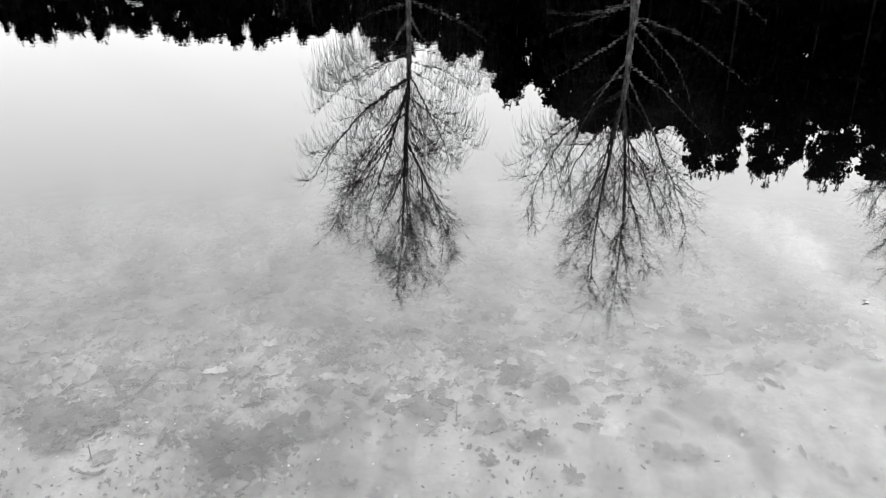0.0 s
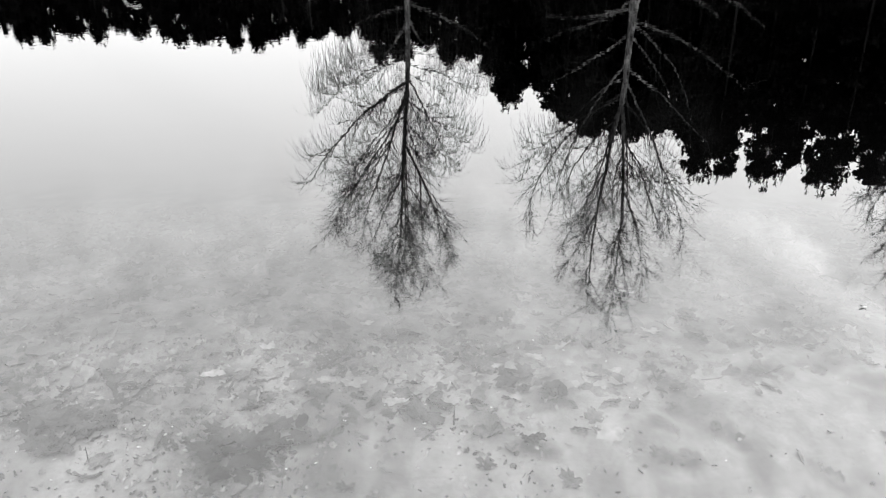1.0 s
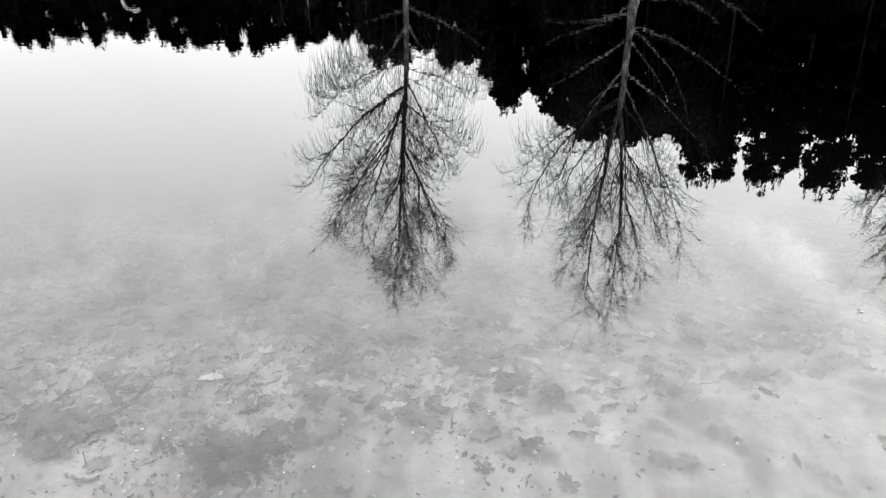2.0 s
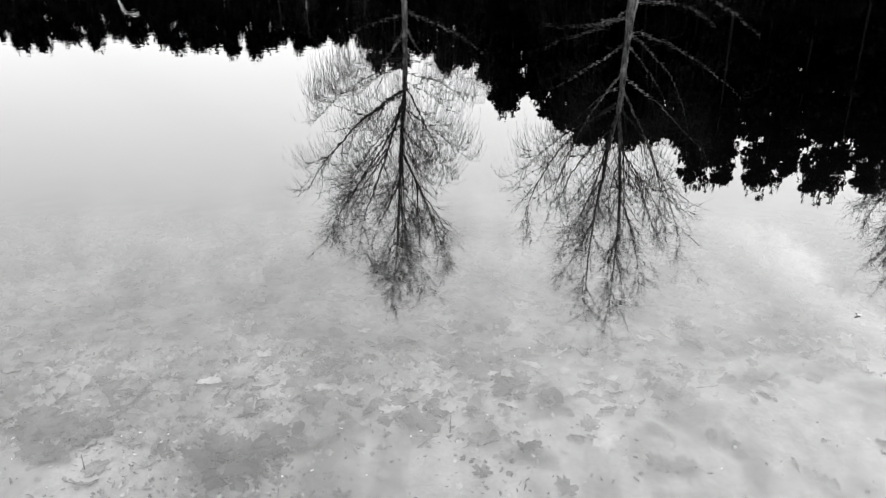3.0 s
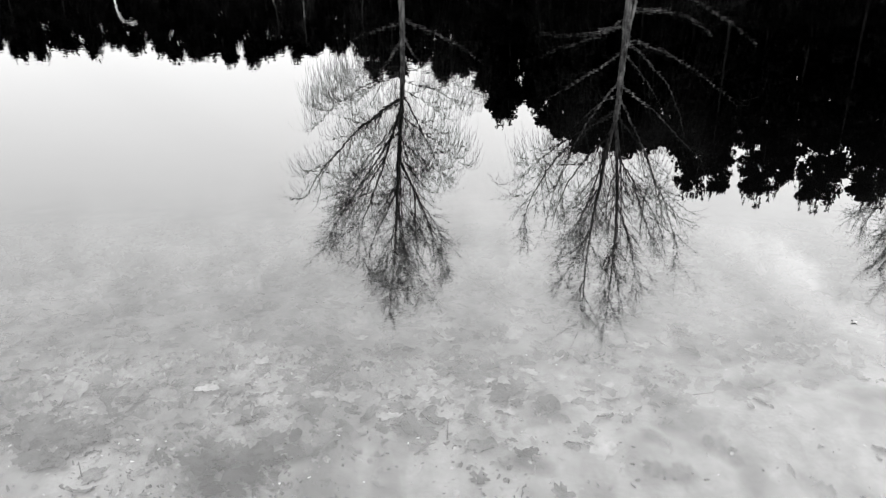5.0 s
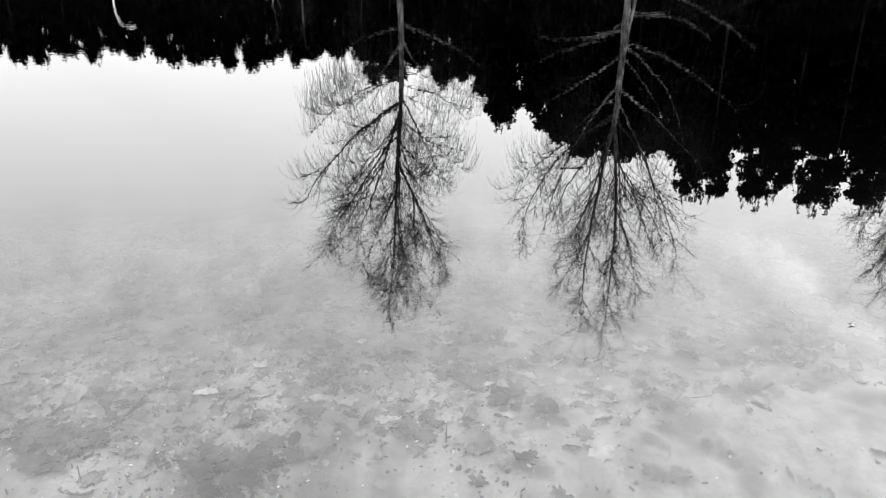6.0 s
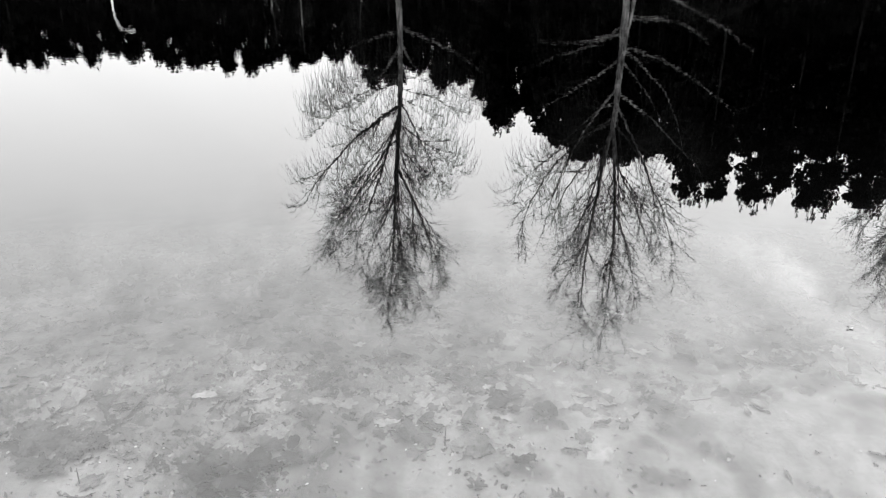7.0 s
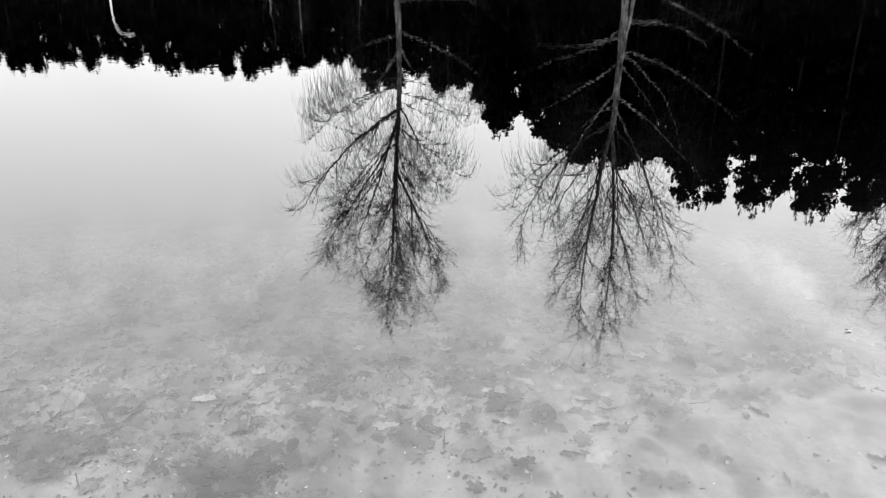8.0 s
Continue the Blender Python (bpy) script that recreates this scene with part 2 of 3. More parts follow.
def leaf_material(name, low, high, island=False):
    m, n, l, b = material(name, 0.95, 0.0)
    if island:
        pick = n.new("ShaderNodeNewGeometry").outputs["Random Per Island"]
    else:
        pick = n.new("ShaderNodeObjectInfo").outputs["Random"]
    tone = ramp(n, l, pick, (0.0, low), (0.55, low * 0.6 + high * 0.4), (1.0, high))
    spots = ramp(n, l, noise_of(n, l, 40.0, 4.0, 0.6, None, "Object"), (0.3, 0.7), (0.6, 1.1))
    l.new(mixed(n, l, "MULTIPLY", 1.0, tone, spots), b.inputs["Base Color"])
    bumped(n, l, b, noise_of(n, l, 120.0, 3.0), 0.002)
    return m


def bark_material(name, low, high):
    m, n, l, b = material(name, 0.9, 0.15)
    at = n.new("ShaderNodeTexCoord").outputs["Object"]
    long = n.new("ShaderNodeMapping")
    long.inputs["Scale"].default_value = (11.0, 11.0, 3.0)
    l.new(at, long.inputs[0])
    plates = noise_of(n, l, 1.0, 5.0, 0.65, long.outputs[0])
    stains = ramp(n, l, noise_of(n, l, 2.4, 4.0), (0.38, 0.3), (0.62, 1.1))
    l.new(mixed(n, l, "MULTIPLY", 1.0, ramp(n, l, plates, (0.35, low), (0.62, high)), stains), b.inputs["Base Color"])
    bumped(n, l, b, plates, 0.03, 0.8)
    return m


def plain_material(name, low, high, scale, rough=0.7, spec=0.3):
    m, n, l, b = material(name, rough, spec)
    l.new(ramp(n, l, noise_of(n, l, scale, 4.0), (0.3, low), (0.7, high)), b.inputs["Base Color"])
    return m


WATER = water_material()
GROUND = ground_material()
LEAF = sunken_material("sunken_leaf", 0.045, 0.27, False, 0.7)
LITTER = sunken_material("sunken_leaf_litter", 0.035, 0.28, True, 0.62)
DARK_LEAF = sunken_material("dark_sunken_leaf", 0.02, 0.07, False, 0.28)
PALE_LEAF = sunken_material("bleached_sunken_leaf", 0.34, 0.48, False, 0.5)
SILTED_LEAF = sunken_material("silted_dark_leaf", 0.035, 0.1, False, 0.72)
# bark tones hold lit grey before dark woods, silhouette dark before sky
PALE_BARK = bark_material("grey_trunk_bark", 0.01, 0.18)
LOW_LIMB_BARK = bark_material("lit_limb_bark", 0.01, 0.26)
LEADER_BARK = bark_material("leader_bark", 0.015, 0.12)
LIMB_BARK = bark_material("silhouette_limb_bark", 0.012, 0.05)
TWIG_BARK = plain_material("twig_bark", 0.006, 0.02, 6.0, 0.9, 0.1)
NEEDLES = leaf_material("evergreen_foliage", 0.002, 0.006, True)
DARK_BARK = plain_material("shaded_bark", 0.006, 0.014, 4.0, 0.95, 0.1)
METAL = plain_material("galvanised_steel", 0.42, 0.56, 8.0, 0.5, 0.4)
GLASS_COVER = plain_material("frosted_lamp_cover", 0.7, 0.8, 5.0, 0.3, 0.5)
CRUMB = sunken_material("leaf_crumbs", 0.05, 0.38, True, 0.3)
CHIP = plain_material("bleached_fragment", 0.6, 0.8, 60.0, 0.6, 0.3)
HUSK = plain_material("weathered_husk", 0.12, 0.3, 90.0, 0.6, 0.3)
STEM = plain_material("wet_stem", 0.03, 0.09, 30.0, 0.6, 0.3)


# ---- mesh helpers ----
def mesh_of(name, verts, faces, mat, smooth=False):
    me = bpy.data.meshes.new(name)
    me.from_pydata(verts, [], faces)
    if smooth:
        me.polygons.foreach_set("use_smooth", [True] * len(me.polygons))
    me.materials.append(mat)
    me.update()
    return me


def part(name, me, parent, label=""):
    ob = new(name, me)
    ob.parent = parent
    return tagged(ob, label)


class Tubes:
    """Gathers tapered tubes along bent lines into one mesh."""

    def __init__(self):
        self.v, self.f = [], []

    def add(self, pts, radii, sides):
        pts = np.asarray(pts, float)
        radii = np.asarray(radii, float)
        tang = np.gradient(pts, axis=0)
        tang /= np.maximum(np.linalg.norm(tang, axis=1)[:, None], 1e-9)
        ref = np.array((0.0, 0.0, 1.0)) if abs(tang[0, 2]) < 0.8 else np.array((1.0, 0.0, 0.0))
        u = np.cross(tang, ref)
        u /= np.maximum(np.linalg.norm(u, axis=1)[:, None], 1e-9)
        w = np.cross(tang, u)
        ang = np.arange(sides) * 2 * math.pi / sides
        ring = u[:, None] * np.cos(ang)[None, :, None] + w[:, None] * np.sin(ang)[None, :, None]
        rings = pts[:, None] + ring * radii[:, None, None]
        base = len(self.v)
        self.v.extend(map(tuple, rings.reshape(-1, 3)))
        for i in range(len(pts) - 1):
            for j in range(sides):
                k = (j + 1) % sides
                self.f.append((base + i * sides + j, base + i * sides + k, base + (i + 1) * sides + k, base + (i + 1) * sides + j))
        self.f.append(tuple(base + (len(pts) - 1) * sides + j for j in range(sides)))

    def mesh(self, name, mat):
        return mesh_of(name, self.v, self.f, mat, True)


# ---- the lie of the land ----
def far_shore(x):
    return float(np.interp(x, (-60, -22, -8, 60), (60, 56, 33.5, 33.0)))


def ground_z(x, y):
    near = float(np.interp(y, (-40, -6, -1, 0.5, 0.95, 1.5, 2.3, 2.7, 3.2, 3.8, 8, 16), (1.2, 0.6, 0.25, 0.1, 0.0, -0.11, -0.15, -0.19, -0.29, -0.45, -1.4, -2.4)))
    s = far_shore(x) - y
    far = float(np.interp(s, (-60, -4, -0.6, 0, 2, 8), (3.0, 0.8, 0.4, 0.0, -0.6, -2.2)))
    side = float(np.interp(abs(x + 8), (40, 50, 56, 60, 120), (-2.2, -0.8, 0.0, 0.7, 2.0)))
    return max(near, far, side)


def steps_from(lo, hi, inner_lo, inner_hi, fine, grow):
    mid = list(np.arange(inner_lo, inner_hi + fine * 0.5, fine))
    up, d = [mid[-1]], fine
    while up[-1] < hi:
        d *= grow
        up.append(up[-1] + d)
    down, d = [mid[0]], fine
    while down[-1] > lo:
        d *= grow
        down.append(down[-1] - d)
    return down[:0:-1] + mid + up[1:]


def build_ground():
    xs = steps_from(-1500, 1500, -2.6, 2.6, 0.03, 1.12)
    ys = steps_from(-1500, 1800, 1.2, 4.4, 0.03, 1.12)
    v, f = [], []
    for y in ys:
        for x in xs:
            z = ground_z(x, y)
            if 0.6 < y < 9 and abs(x) < 9:
                z += 0.02 * noise.noise((x * 1.6, y * 1.6, 0)) + 0.008 * noise.noise((x * 7, y * 7, 3)) + 0.004 * noise.noise((x * 19, y * 19, 5))
            elif z > 0.3:
                z += 0.12 * noise.noise((x * 0.3, y * 0.3, 9))
            v.append((x, y, z))
    w = len(xs)
    for j in range(len(ys) - 1):
        for i in range(w - 1):
            f.append((j * w + i, j * w + i + 1, (j + 1) * w + i + 1, (j + 1) * w + i))
    ob = new("ground", mesh_of("ground", v, f, GROUND, True))
    return tagged(ob, "pale silty pond bed rising to dull winter banks", "ground", kind="structure")


ground = build_ground()
water = new("water", mesh_of("water", [(-75, 0.3, 0), (60, 0.3, 0), (60, 68, 0), (-75, 68, 0)], [(0, 1, 2, 3)], WATER))
water.visible_shadow = False
tagged(water, "still clear pond water mirroring bare trees and sky", "water", kind="structure")


# ---- bare trees on the far bank ----
def bent(rng, start, way, length, n, wander, rise):
    """A wandering line from start along way; rise bends it upward."""
    pts = [np.array(start, float)]
    d = np.array(way, float)
    d /= np.linalg.norm(d)
    for _ in range(n):
        d = d + rng.normal(0, wander, 3) + np.array((0, 0, rise))
        d /= np.linalg.norm(d)
        pts.append(pts[-1] + d * length / n)
    return np.array(pts)


def heading(azimuth, lean):
    """Unit way: lean from the vertical, towards azimuth (0 is +x), in degrees."""
    a, b = radians(azimuth), radians(lean)
    return np.array((math.sin(b) * math.cos(a), math.sin(b) * math.sin(a), math.cos(b)))


def limb_line(rng, start, azimuth, lean, lean_end, length, kink):
    """A limb that leaves at one lean and ends at another, with the small kinks of grown wood."""
    n = max(8, int(length * 3.2))
    pts = [np.array(start, float)]
    turn = 0.0
    for i in range(n):
        turn = 0.55 * turn + rng.normal(0, 7)
        way = heading(azimuth + turn, lean + (lean_end - lean) * (i + 0.5) / n) + rng.normal(0, kink, 3)
        pts.append(pts[-1] + way / np.linalg.norm(way) * length / n)
    return np.array(pts)


def side_way(rng, along, spread):
    d = along / np.linalg.norm(along)
    r = rng.normal(0, 1, 3)
    r -= d * r.dot(d)
    r /= np.linalg.norm(r)
    return d * math.cos(spread) + r * math.sin(spread)


def hang_of(z):
    """How far fine growth at a height droops (below 0) or strives upward."""
    return float(np.interp(z, (7.0, 11.0, 13.5, 18.0), (-0.95, -0.55, -0.04, 0.1)))


def branch_out(rng, tubes, line, r0, length, z0, full=1.0):
    """Side branches along a limb, shorter towards its tip, each with fine twigs."""
    for i in range(int(full * 4.3 * length ** 0.85) + 2):
        s = rng.uniform(0.08, 1.0) ** 0.9 * (len(line) - 1)
        k = min(int(s), len(line) - 2)
        p = line[k] + (line[k + 1] - line[k]) * (s - k)
        f = s / (len(line) - 1)
        sub = min(2.5, (0.4 * length * (1.05 - 0.7 * f) + 0.4) * rng.uniform(0.5, 1.15))
        r = min(0.022, max(0.009, r0 * (1 - 0.75 * f) * 0.42))
        ln = bent(rng, p, side_way(rng, line[k + 1] - line[k], rng.uniform(0.35, 0.8)), sub, 7, 0.1, 0.02 + 0.12 * hang_of(p[2] + z0))
        tubes.add(ln, np.linspace(r, 0.006, len(ln)), 4)
        twig_out(rng, tubes, ln, sub, z0, full)
    twig_out(rng, tubes, line[len(line) // 3:], length * 0.7, z0, full * 0.7)


def twig_out(rng, tubes, line, length, z0, full):
    for i in range(int(full * (8.6 if line[0][2] + z0 < 11.5 else 9.4) * length ** 0.9) + 2):
        s = rng.uniform(0.05, 1.0) * (len(line) - 1)
        k = min(int(s), len(line) - 2)
        p = line[k] + (line[k + 1] - line[k]) * (s - k)
        hang = hang_of(p[2] + z0)
        sub = rng.uniform(0.3, 0.9 - 1.2 * min(hang, 0.0))
        ln = bent(rng, p, side_way(rng, line[k + 1] - line[k], rng.uniform(0.3, 0.95)), sub, 6 if hang < -0.1 else 4, 0.2 if hang < -0.1 else 0.14, hang)
        tubes.add(ln, np.linspace(0.0046 if hang < -0.2 else 0.0056, 0.003, len(ln)), 3)


def bare_tree(seed, x, y, trunk_top, trunk_r, leaders, limbs, label, sway=(0, 0), full=1.0, twin=False):
    """leaders and limbs: (stem, height, azimuth, lean, end lean, length, radius) each; stem 0 is the trunk, 1 the first leader."""
    rng = np.random.default_rng(seed)
    tree = new("bare_tree")
    z0 = ground_z(x, y) - 0.1
    tree.matrix_world = pose(x, y, z0)
    n = 26
    tall = trunk_top > 15
    hs = np.linspace(0, trunk_top - z0, n)
    drift = np.cumsum(rng.normal(0, 0.03, (n, 2)), axis=0)
    drift -= np.linspace(0, 1, n)[:, None] * drift[-1]
    line = np.column_stack([drift[:, 0] + sway[0] * (hs / hs[-1]) ** 2.6, drift[:, 1] + sway[1] * (hs / hs[-1]) ** 2.6, hs])
    taper = np.linspace(1, 0, n)
    tip_r = 0.012 if tall else trunk_r * 0.74
    radii = (tip_r + (trunk_r - tip_r) * taper ** 0.85) * rng.uniform(0.94, 1.08, n)
    radii[0] *= 1.5
    radii[1] *= 1.12
    cut = 10 if tall else n - 1
    t = Tubes()
    t.add(line[:cut + 1], radii[:cut + 1], 12)
    part("trunk", t.mesh("trunk", PALE_BARK), tree, "rough grey bark")
    if twin:
        m = int(n * 0.7)
        t = Tubes()
        t.add(line[:m] + np.outer(np.linspace(1, 0, m) ** 0.8, (0.52, -0.1, 0)), radii[:m] * np.linspace(0.7, 0.35, m), 10)
        part("trunk", t.mesh("trunk", PALE_BARK), tree, "slimmer second stem, grown together higher up")
    # the stem's silhouette against the sky is put into its darker bark
    if cut < n - 1:
        t = Tubes()
        t.add(line[cut:], radii[cut:], 10)
        part("leader", t.mesh("leader", LIMB_BARK), tree, "upper stem, darkened like a silhouette against sky")
    twigs = Tubes()
    if tall:
        branch_out(rng, twigs, line[int(n * 0.66):], 0.04, 4.0, z0, full * 0.8)
    stems = [line]
    for group in (leaders, limbs):
        for at, z, az, lean, lean_end, length, r in group:
            ref = stems[at]
            h = min(max(z - z0, ref[0, 2]), ref[-1, 2] - 0.05)
            p = np.array([np.interp(h, ref[:, 2], ref[:, i]) for i in range(3)])
            ln = limb_line(rng, p, az, lean, lean_end, length, 0.03 if group is leaders else 0.07)
            if group is leaders:
                stems.append(ln[np.argsort(ln[:, 2])])
            t = Tubes()
            t.add(ln, np.maximum(0.006, r * np.linspace(1, 0.1, len(ln))), 7)
            # low limbs, before the dark woods, get the lit bark tone
            low = z < (8.3 if twin else 6.6) and group is limbs
            part("leader" if group is leaders else "limb", t.mesh("limb", LOW_LIMB_BARK if low else LEADER_BARK if group is leaders and twin else LIMB_BARK), tree)
            branch_out(rng, twigs, ln, r, length, z0, full * (0.3 if z < 6.6 and group is limbs else 0.6 if group is leaders else 1.0))
    part("twigs", twigs.mesh("twigs", TWIG_BARK), tree, "fine dark hanging twigs")
    return tagged(tree, label, "tree", "bare trees on the far bank")


def crown_limbs(seed, stem, count, low, high, long, short, lean_low, lean_high, left=1.0, right=1.0):
    """Limbs spiralling up a stem, shorter and steeper towards its top."""
    rng = np.random.default_rng(seed)
    out = []
    for i in range(count):
        f = (i + rng.uniform(0, 0.7)) / count
        az = (i * 137.5 + seed * 40 + rng.uniform(-25, 25)) % 360
        c = math.cos(radians(az))
        scale = 1 + (right - 1) * max(0, c) + (left - 1) * max(0, -c)
        length = (long + (short - long) * f) * scale * rng.uniform(0.8, 1.12)
        lean = lean_low + (lean_high - lean_low) * f
        out.append((stem, low + (high - low) * f, az, lean, lean * 0.7, length, 0.012 + 0.008 * length))
    return out


bare_tree(11, -1.76, 37.0, 19.1, 0.15, [
    (0, 8.4, 181, 17, 19, 4.8, 0.075), (0, 10.9, 2, 27, 12, 6.8, 0.065), (0, 10.4, 95, 22, 8, 7.0, 0.04), (0, 9.6, 265, 24, 8, 7.0, 0.04),
    ], [
    (0, 4.7, 4, 76, 52, 4.0, 0.035), (0, 5.4, 200, 24, 46, 1.9, 0.085), (0, 5.3, 335, 36, 60, 1.6, 0.065), (0, 4.8, 182, 72, 70, 2.4, 0.026), (0, 3.4, 0, 96, 80, 3.4, 0.035),
    (0, 8.1, 182, 57, 32, 6.4, 0.075), (0, 9.6, 176, 46, 32, 5.0, 0.04), (1, 9.3, 188, 42, 30, 4.6, 0.035), (0, 7.1, 178, 80, 36, 5.1, 0.04), (0, 6.9, 185, 62, 74, 4.2, 0.035), (0, 6.7, 176, 86, 58, 3.6, 0.03),
    (1, 9.8, 180, 34, 28, 6.5, 0.05), (1, 11.6, 184, 24, 10, 4.4, 0.045), (1, 10.9, 177, 36, 26, 5.2, 0.035), (1, 10.8, 172, 40, 34, 4.6, 0.035),
    (2, 12.4, 0, 2, 2, 5.8, 0.045), (0, 7.9, 2, 32, 14, 4.4, 0.045), (0, 7.3, 356, 74, 56, 3.5, 0.035), (0, 8.9, 4, 54, 48, 3.6, 0.035),
    (0, 9.9, 355, 40, 58, 3.5, 0.035), (0, 6.8, 6, 84, 56, 3.6, 0.03),
    (0, 13.5, 183, 12, 24, 3.6, 0.035), (0, 12.3, 178, 22, 24, 4.5, 0.045), (0, 14.3, 182, 12, 22, 3.6, 0.03), (0, 12.9, 2, 10, -1, 5.3, 0.04), (0, 14.9, 0, 15, 14, 3.2, 0.03),
    (2, 13.0, 8, 38, 20, 2.4, 0.03), (2, 14.2, 356, 36, 12, 2.5, 0.028), (2, 15.2, 4, 28, 10, 1.8, 0.025), (1, 9.2, 10, 18, 8, 4.6, 0.035),
    ] + crown_limbs(21, 0, 7, 8.0, 16.4, 3.4, 1.3, 52, 24, 1.0, 0.9) + crown_limbs(31, 0, 7, 15.4, 18.4, 1.7, 0.8, 34, 18) + crown_limbs(30, 0, 6, 6.8, 9.4, 3.0, 2.8, 72, 52, 1.1, 0.9) + crown_limbs(24, 3, 3, 11.0, 16.0, 2.6, 1.4, 44, 24) + crown_limbs(25, 4, 3, 11.0, 16.0, 2.6, 1.4, 44, 24),
    "tall leafless birch with one straight leader and hanging twigs", (-0.8, 0.0))
bare_tree(12, 7.98, 37.0, 9.1, 0.165, [
    (0, 8.95, 181, 10, -1, 10.9, 0.095), (0, 8.95, 0, 8, -6, 11.7, 0.09), (0, 9.0, 110, 26, 8, 7.0, 0.045), (0, 9.0, 285, 26, 8, 7.0, 0.045),
    ], [
    (0, 6.0, 181, 58, 62, 4.0, 0.05), (0, 5.5, 0, 75, 45, 6.0, 0.043), (0, 5.6, 4, 58, 17, 5.6, 0.034), (0, 6.1, 2, 44, 30, 3.4, 0.026), (0, 4.3, 0, 98, 50, 4.1, 0.04),
    (0, 4.9, 181, 66, 74, 3.9, 0.034), (0, 4.6, 178, 60, 104, 4.0, 0.03), (0, 2.8, 0, 76, 50, 6.4, 0.034),
    (0, 7.5, 0, 56, 40, 5.6, 0.05), (0, 8.0, 3, 31, 16, 9.1, 0.055), (2, 10.4, 358, 28, 20, 5.7, 0.045), (0, 7.3, 181, 40, 7, 7.5, 0.06), (0, 7.9, 184, 62, 40, 3.0, 0.04),
    (0, 8.6, 178, 60, 8, 7.9, 0.055), (1, 9.8, 184, 50, 5, 5.4, 0.045), (0, 8.8, 176, 64, 40, 5.6, 0.045), (0, 8.4, 2, 12, 6, 2.4, 0.035),
    (1, 10.1, 180, 12, 22, 5.2, 0.055), (1, 14.3, 183, 22, 28, 3.6, 0.04), (1, 12.2, 178, 26, 24, 4.2, 0.035), (2, 13.2, 0, 28, 6, 5.1, 0.045),
    (2, 15.2, 181, 22, -18, 3.4, 0.035), (2, 16.1, 0, 22, -3, 3.3, 0.035), (0, 8.8, 8, 40, 14, 6.4, 0.045), (2, 11.5, 182, 24, -20, 3.4, 0.035), (2, 10.8, 4, 44, 26, 4.8, 0.035),
    ] + crown_limbs(26, 1, 6, 11.0, 18.8, 3.0, 1.2, 42, 20, 1.0, 0.7) + crown_limbs(27, 2, 6, 11.0, 19.0, 3.0, 1.2, 42, 20, 0.7, 1.0)
    + crown_limbs(28, 3, 4, 11.0, 15.0, 2.4, 1.2, 46, 22) + crown_limbs(29, 4, 4, 11.0, 15.0, 2.4, 1.2, 46, 22),
    "leafless birch whose trunk forks into twin leaders", (-0.2, 0.0), 0.94, True)
bare_tree(14, 23.4, 37.6, 19.4, 0.17, [(0, 9.0, 180, 18, 12, 8.0, 0.06), (0, 10.0, 20, 16, 12, 7.0, 0.06)], [
    (0, 9.6, 176, 46, 32, 5.6, 0.045), (0, 10.4, 186, 50, 34, 5.4, 0.045), (0, 11.6, 180, 40, 26, 5.2, 0.04), (0, 13.0, 172, 34, 20, 4.4, 0.035), (0, 14.4, 182, 30, 16, 4.0, 0.03),
    ] + crown_limbs(17, 0, 12, 10.0, 18.4, 4.0, 1.2, 50, 20) + crown_limbs(18, 1, 10, 10.5, 16.0, 3.6, 1.2, 46, 22),
    "leafless birch with high spreading limbs beside dark evergreens")

# slim saplings that stand pale before the dark woods
for number, (sx, sy, top) in enumerate(((-11.5, 60.0, 7.4), (-9.6, 61.0, 8.6), (-5.2, 59.0, 6.6))):
    bare_tree(60 + number, sx, sy, top, 0.07, [(0, top - 0.3, 90 * number, 8, 4, 2.4, 0.045)],
              crown_limbs(61 + number, 0, 7, 2.6, top - 0.4, 1.8, 1.0, 52, 28), "slim pale birch sapling in front of dark woodland")

# ---- evergreens behind ----
def spruce_mesh(seed):
    """A unit-high ragged spruce crown: drooping sprays on tiers round a dark core."""
    rng = np.random.default_rng(seed)
    v, f = [], []
    tiers = 30
    for i in range(tiers):
        h = 0.08 + 0.9 * (i / (tiers - 1)) ** 0.95
        reach = (0.2 * (1 - h) ** 0.75 + 0.012) * rng.uniform(0.75, 1.15)
        for j in range(9):
            a = rng.uniform(0, 6.283)
            r = reach * rng.uniform(0.55, 1.15)
            for k in range(5):
                s0, s1 = k / 5.5, min(1.0, (k + rng.uniform(1.0, 1.8)) / 5)
                w = 0.018 * (1.2 - s0) + 0.006
                b = a + rng.uniform(-0.35, 0.35)
                up = rng.uniform(-0.012, 0.02)
                base = len(v)
                v.extend([(r * s0 * math.cos(b - w / max(r * s0, 0.03)), r * s0 * math.sin(b - w / max(r * s0, 0.03)), h - 0.2 * r * s0),
                          (r * s0 * math.cos(b + w / max(r * s0, 0.03)), r * s0 * math.sin(b + w / max(r * s0, 0.03)), h - 0.2 * r * s0 + up),
                          (r * s1 * math.cos(b), r * s1 * math.sin(b), h - 0.26 * r * s1 + up - 0.01),
                          (r * s0 * math.cos(b), r * s0 * math.sin(b), h - 0.05 - rng.uniform(0, 0.025))])
                f.extend([(base, base + 1, base + 2), (base, base + 3, base + 2)])
    rings, sides = 9, 9
    base = len(v)
    for i in range(rings):
        h = 0.06 + 0.88 * i / (rings - 1)
        for j in range(sides):
            r = (0.14 * (1 - h) + 0.004) * rng.uniform(0.7, 1.15)
            v.append((r * math.cos(j * 6.283 / sides), r * math.sin(j * 6.283 / sides), h))
    for i in range(rings - 1):
        for j in range(sides):
            k = (j + 1) % sides
            f.append((base + i * sides + j, base + i * sides + k, base + (i + 1) * sides + k, base + (i + 1) * sides + j))
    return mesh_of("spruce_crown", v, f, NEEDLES)


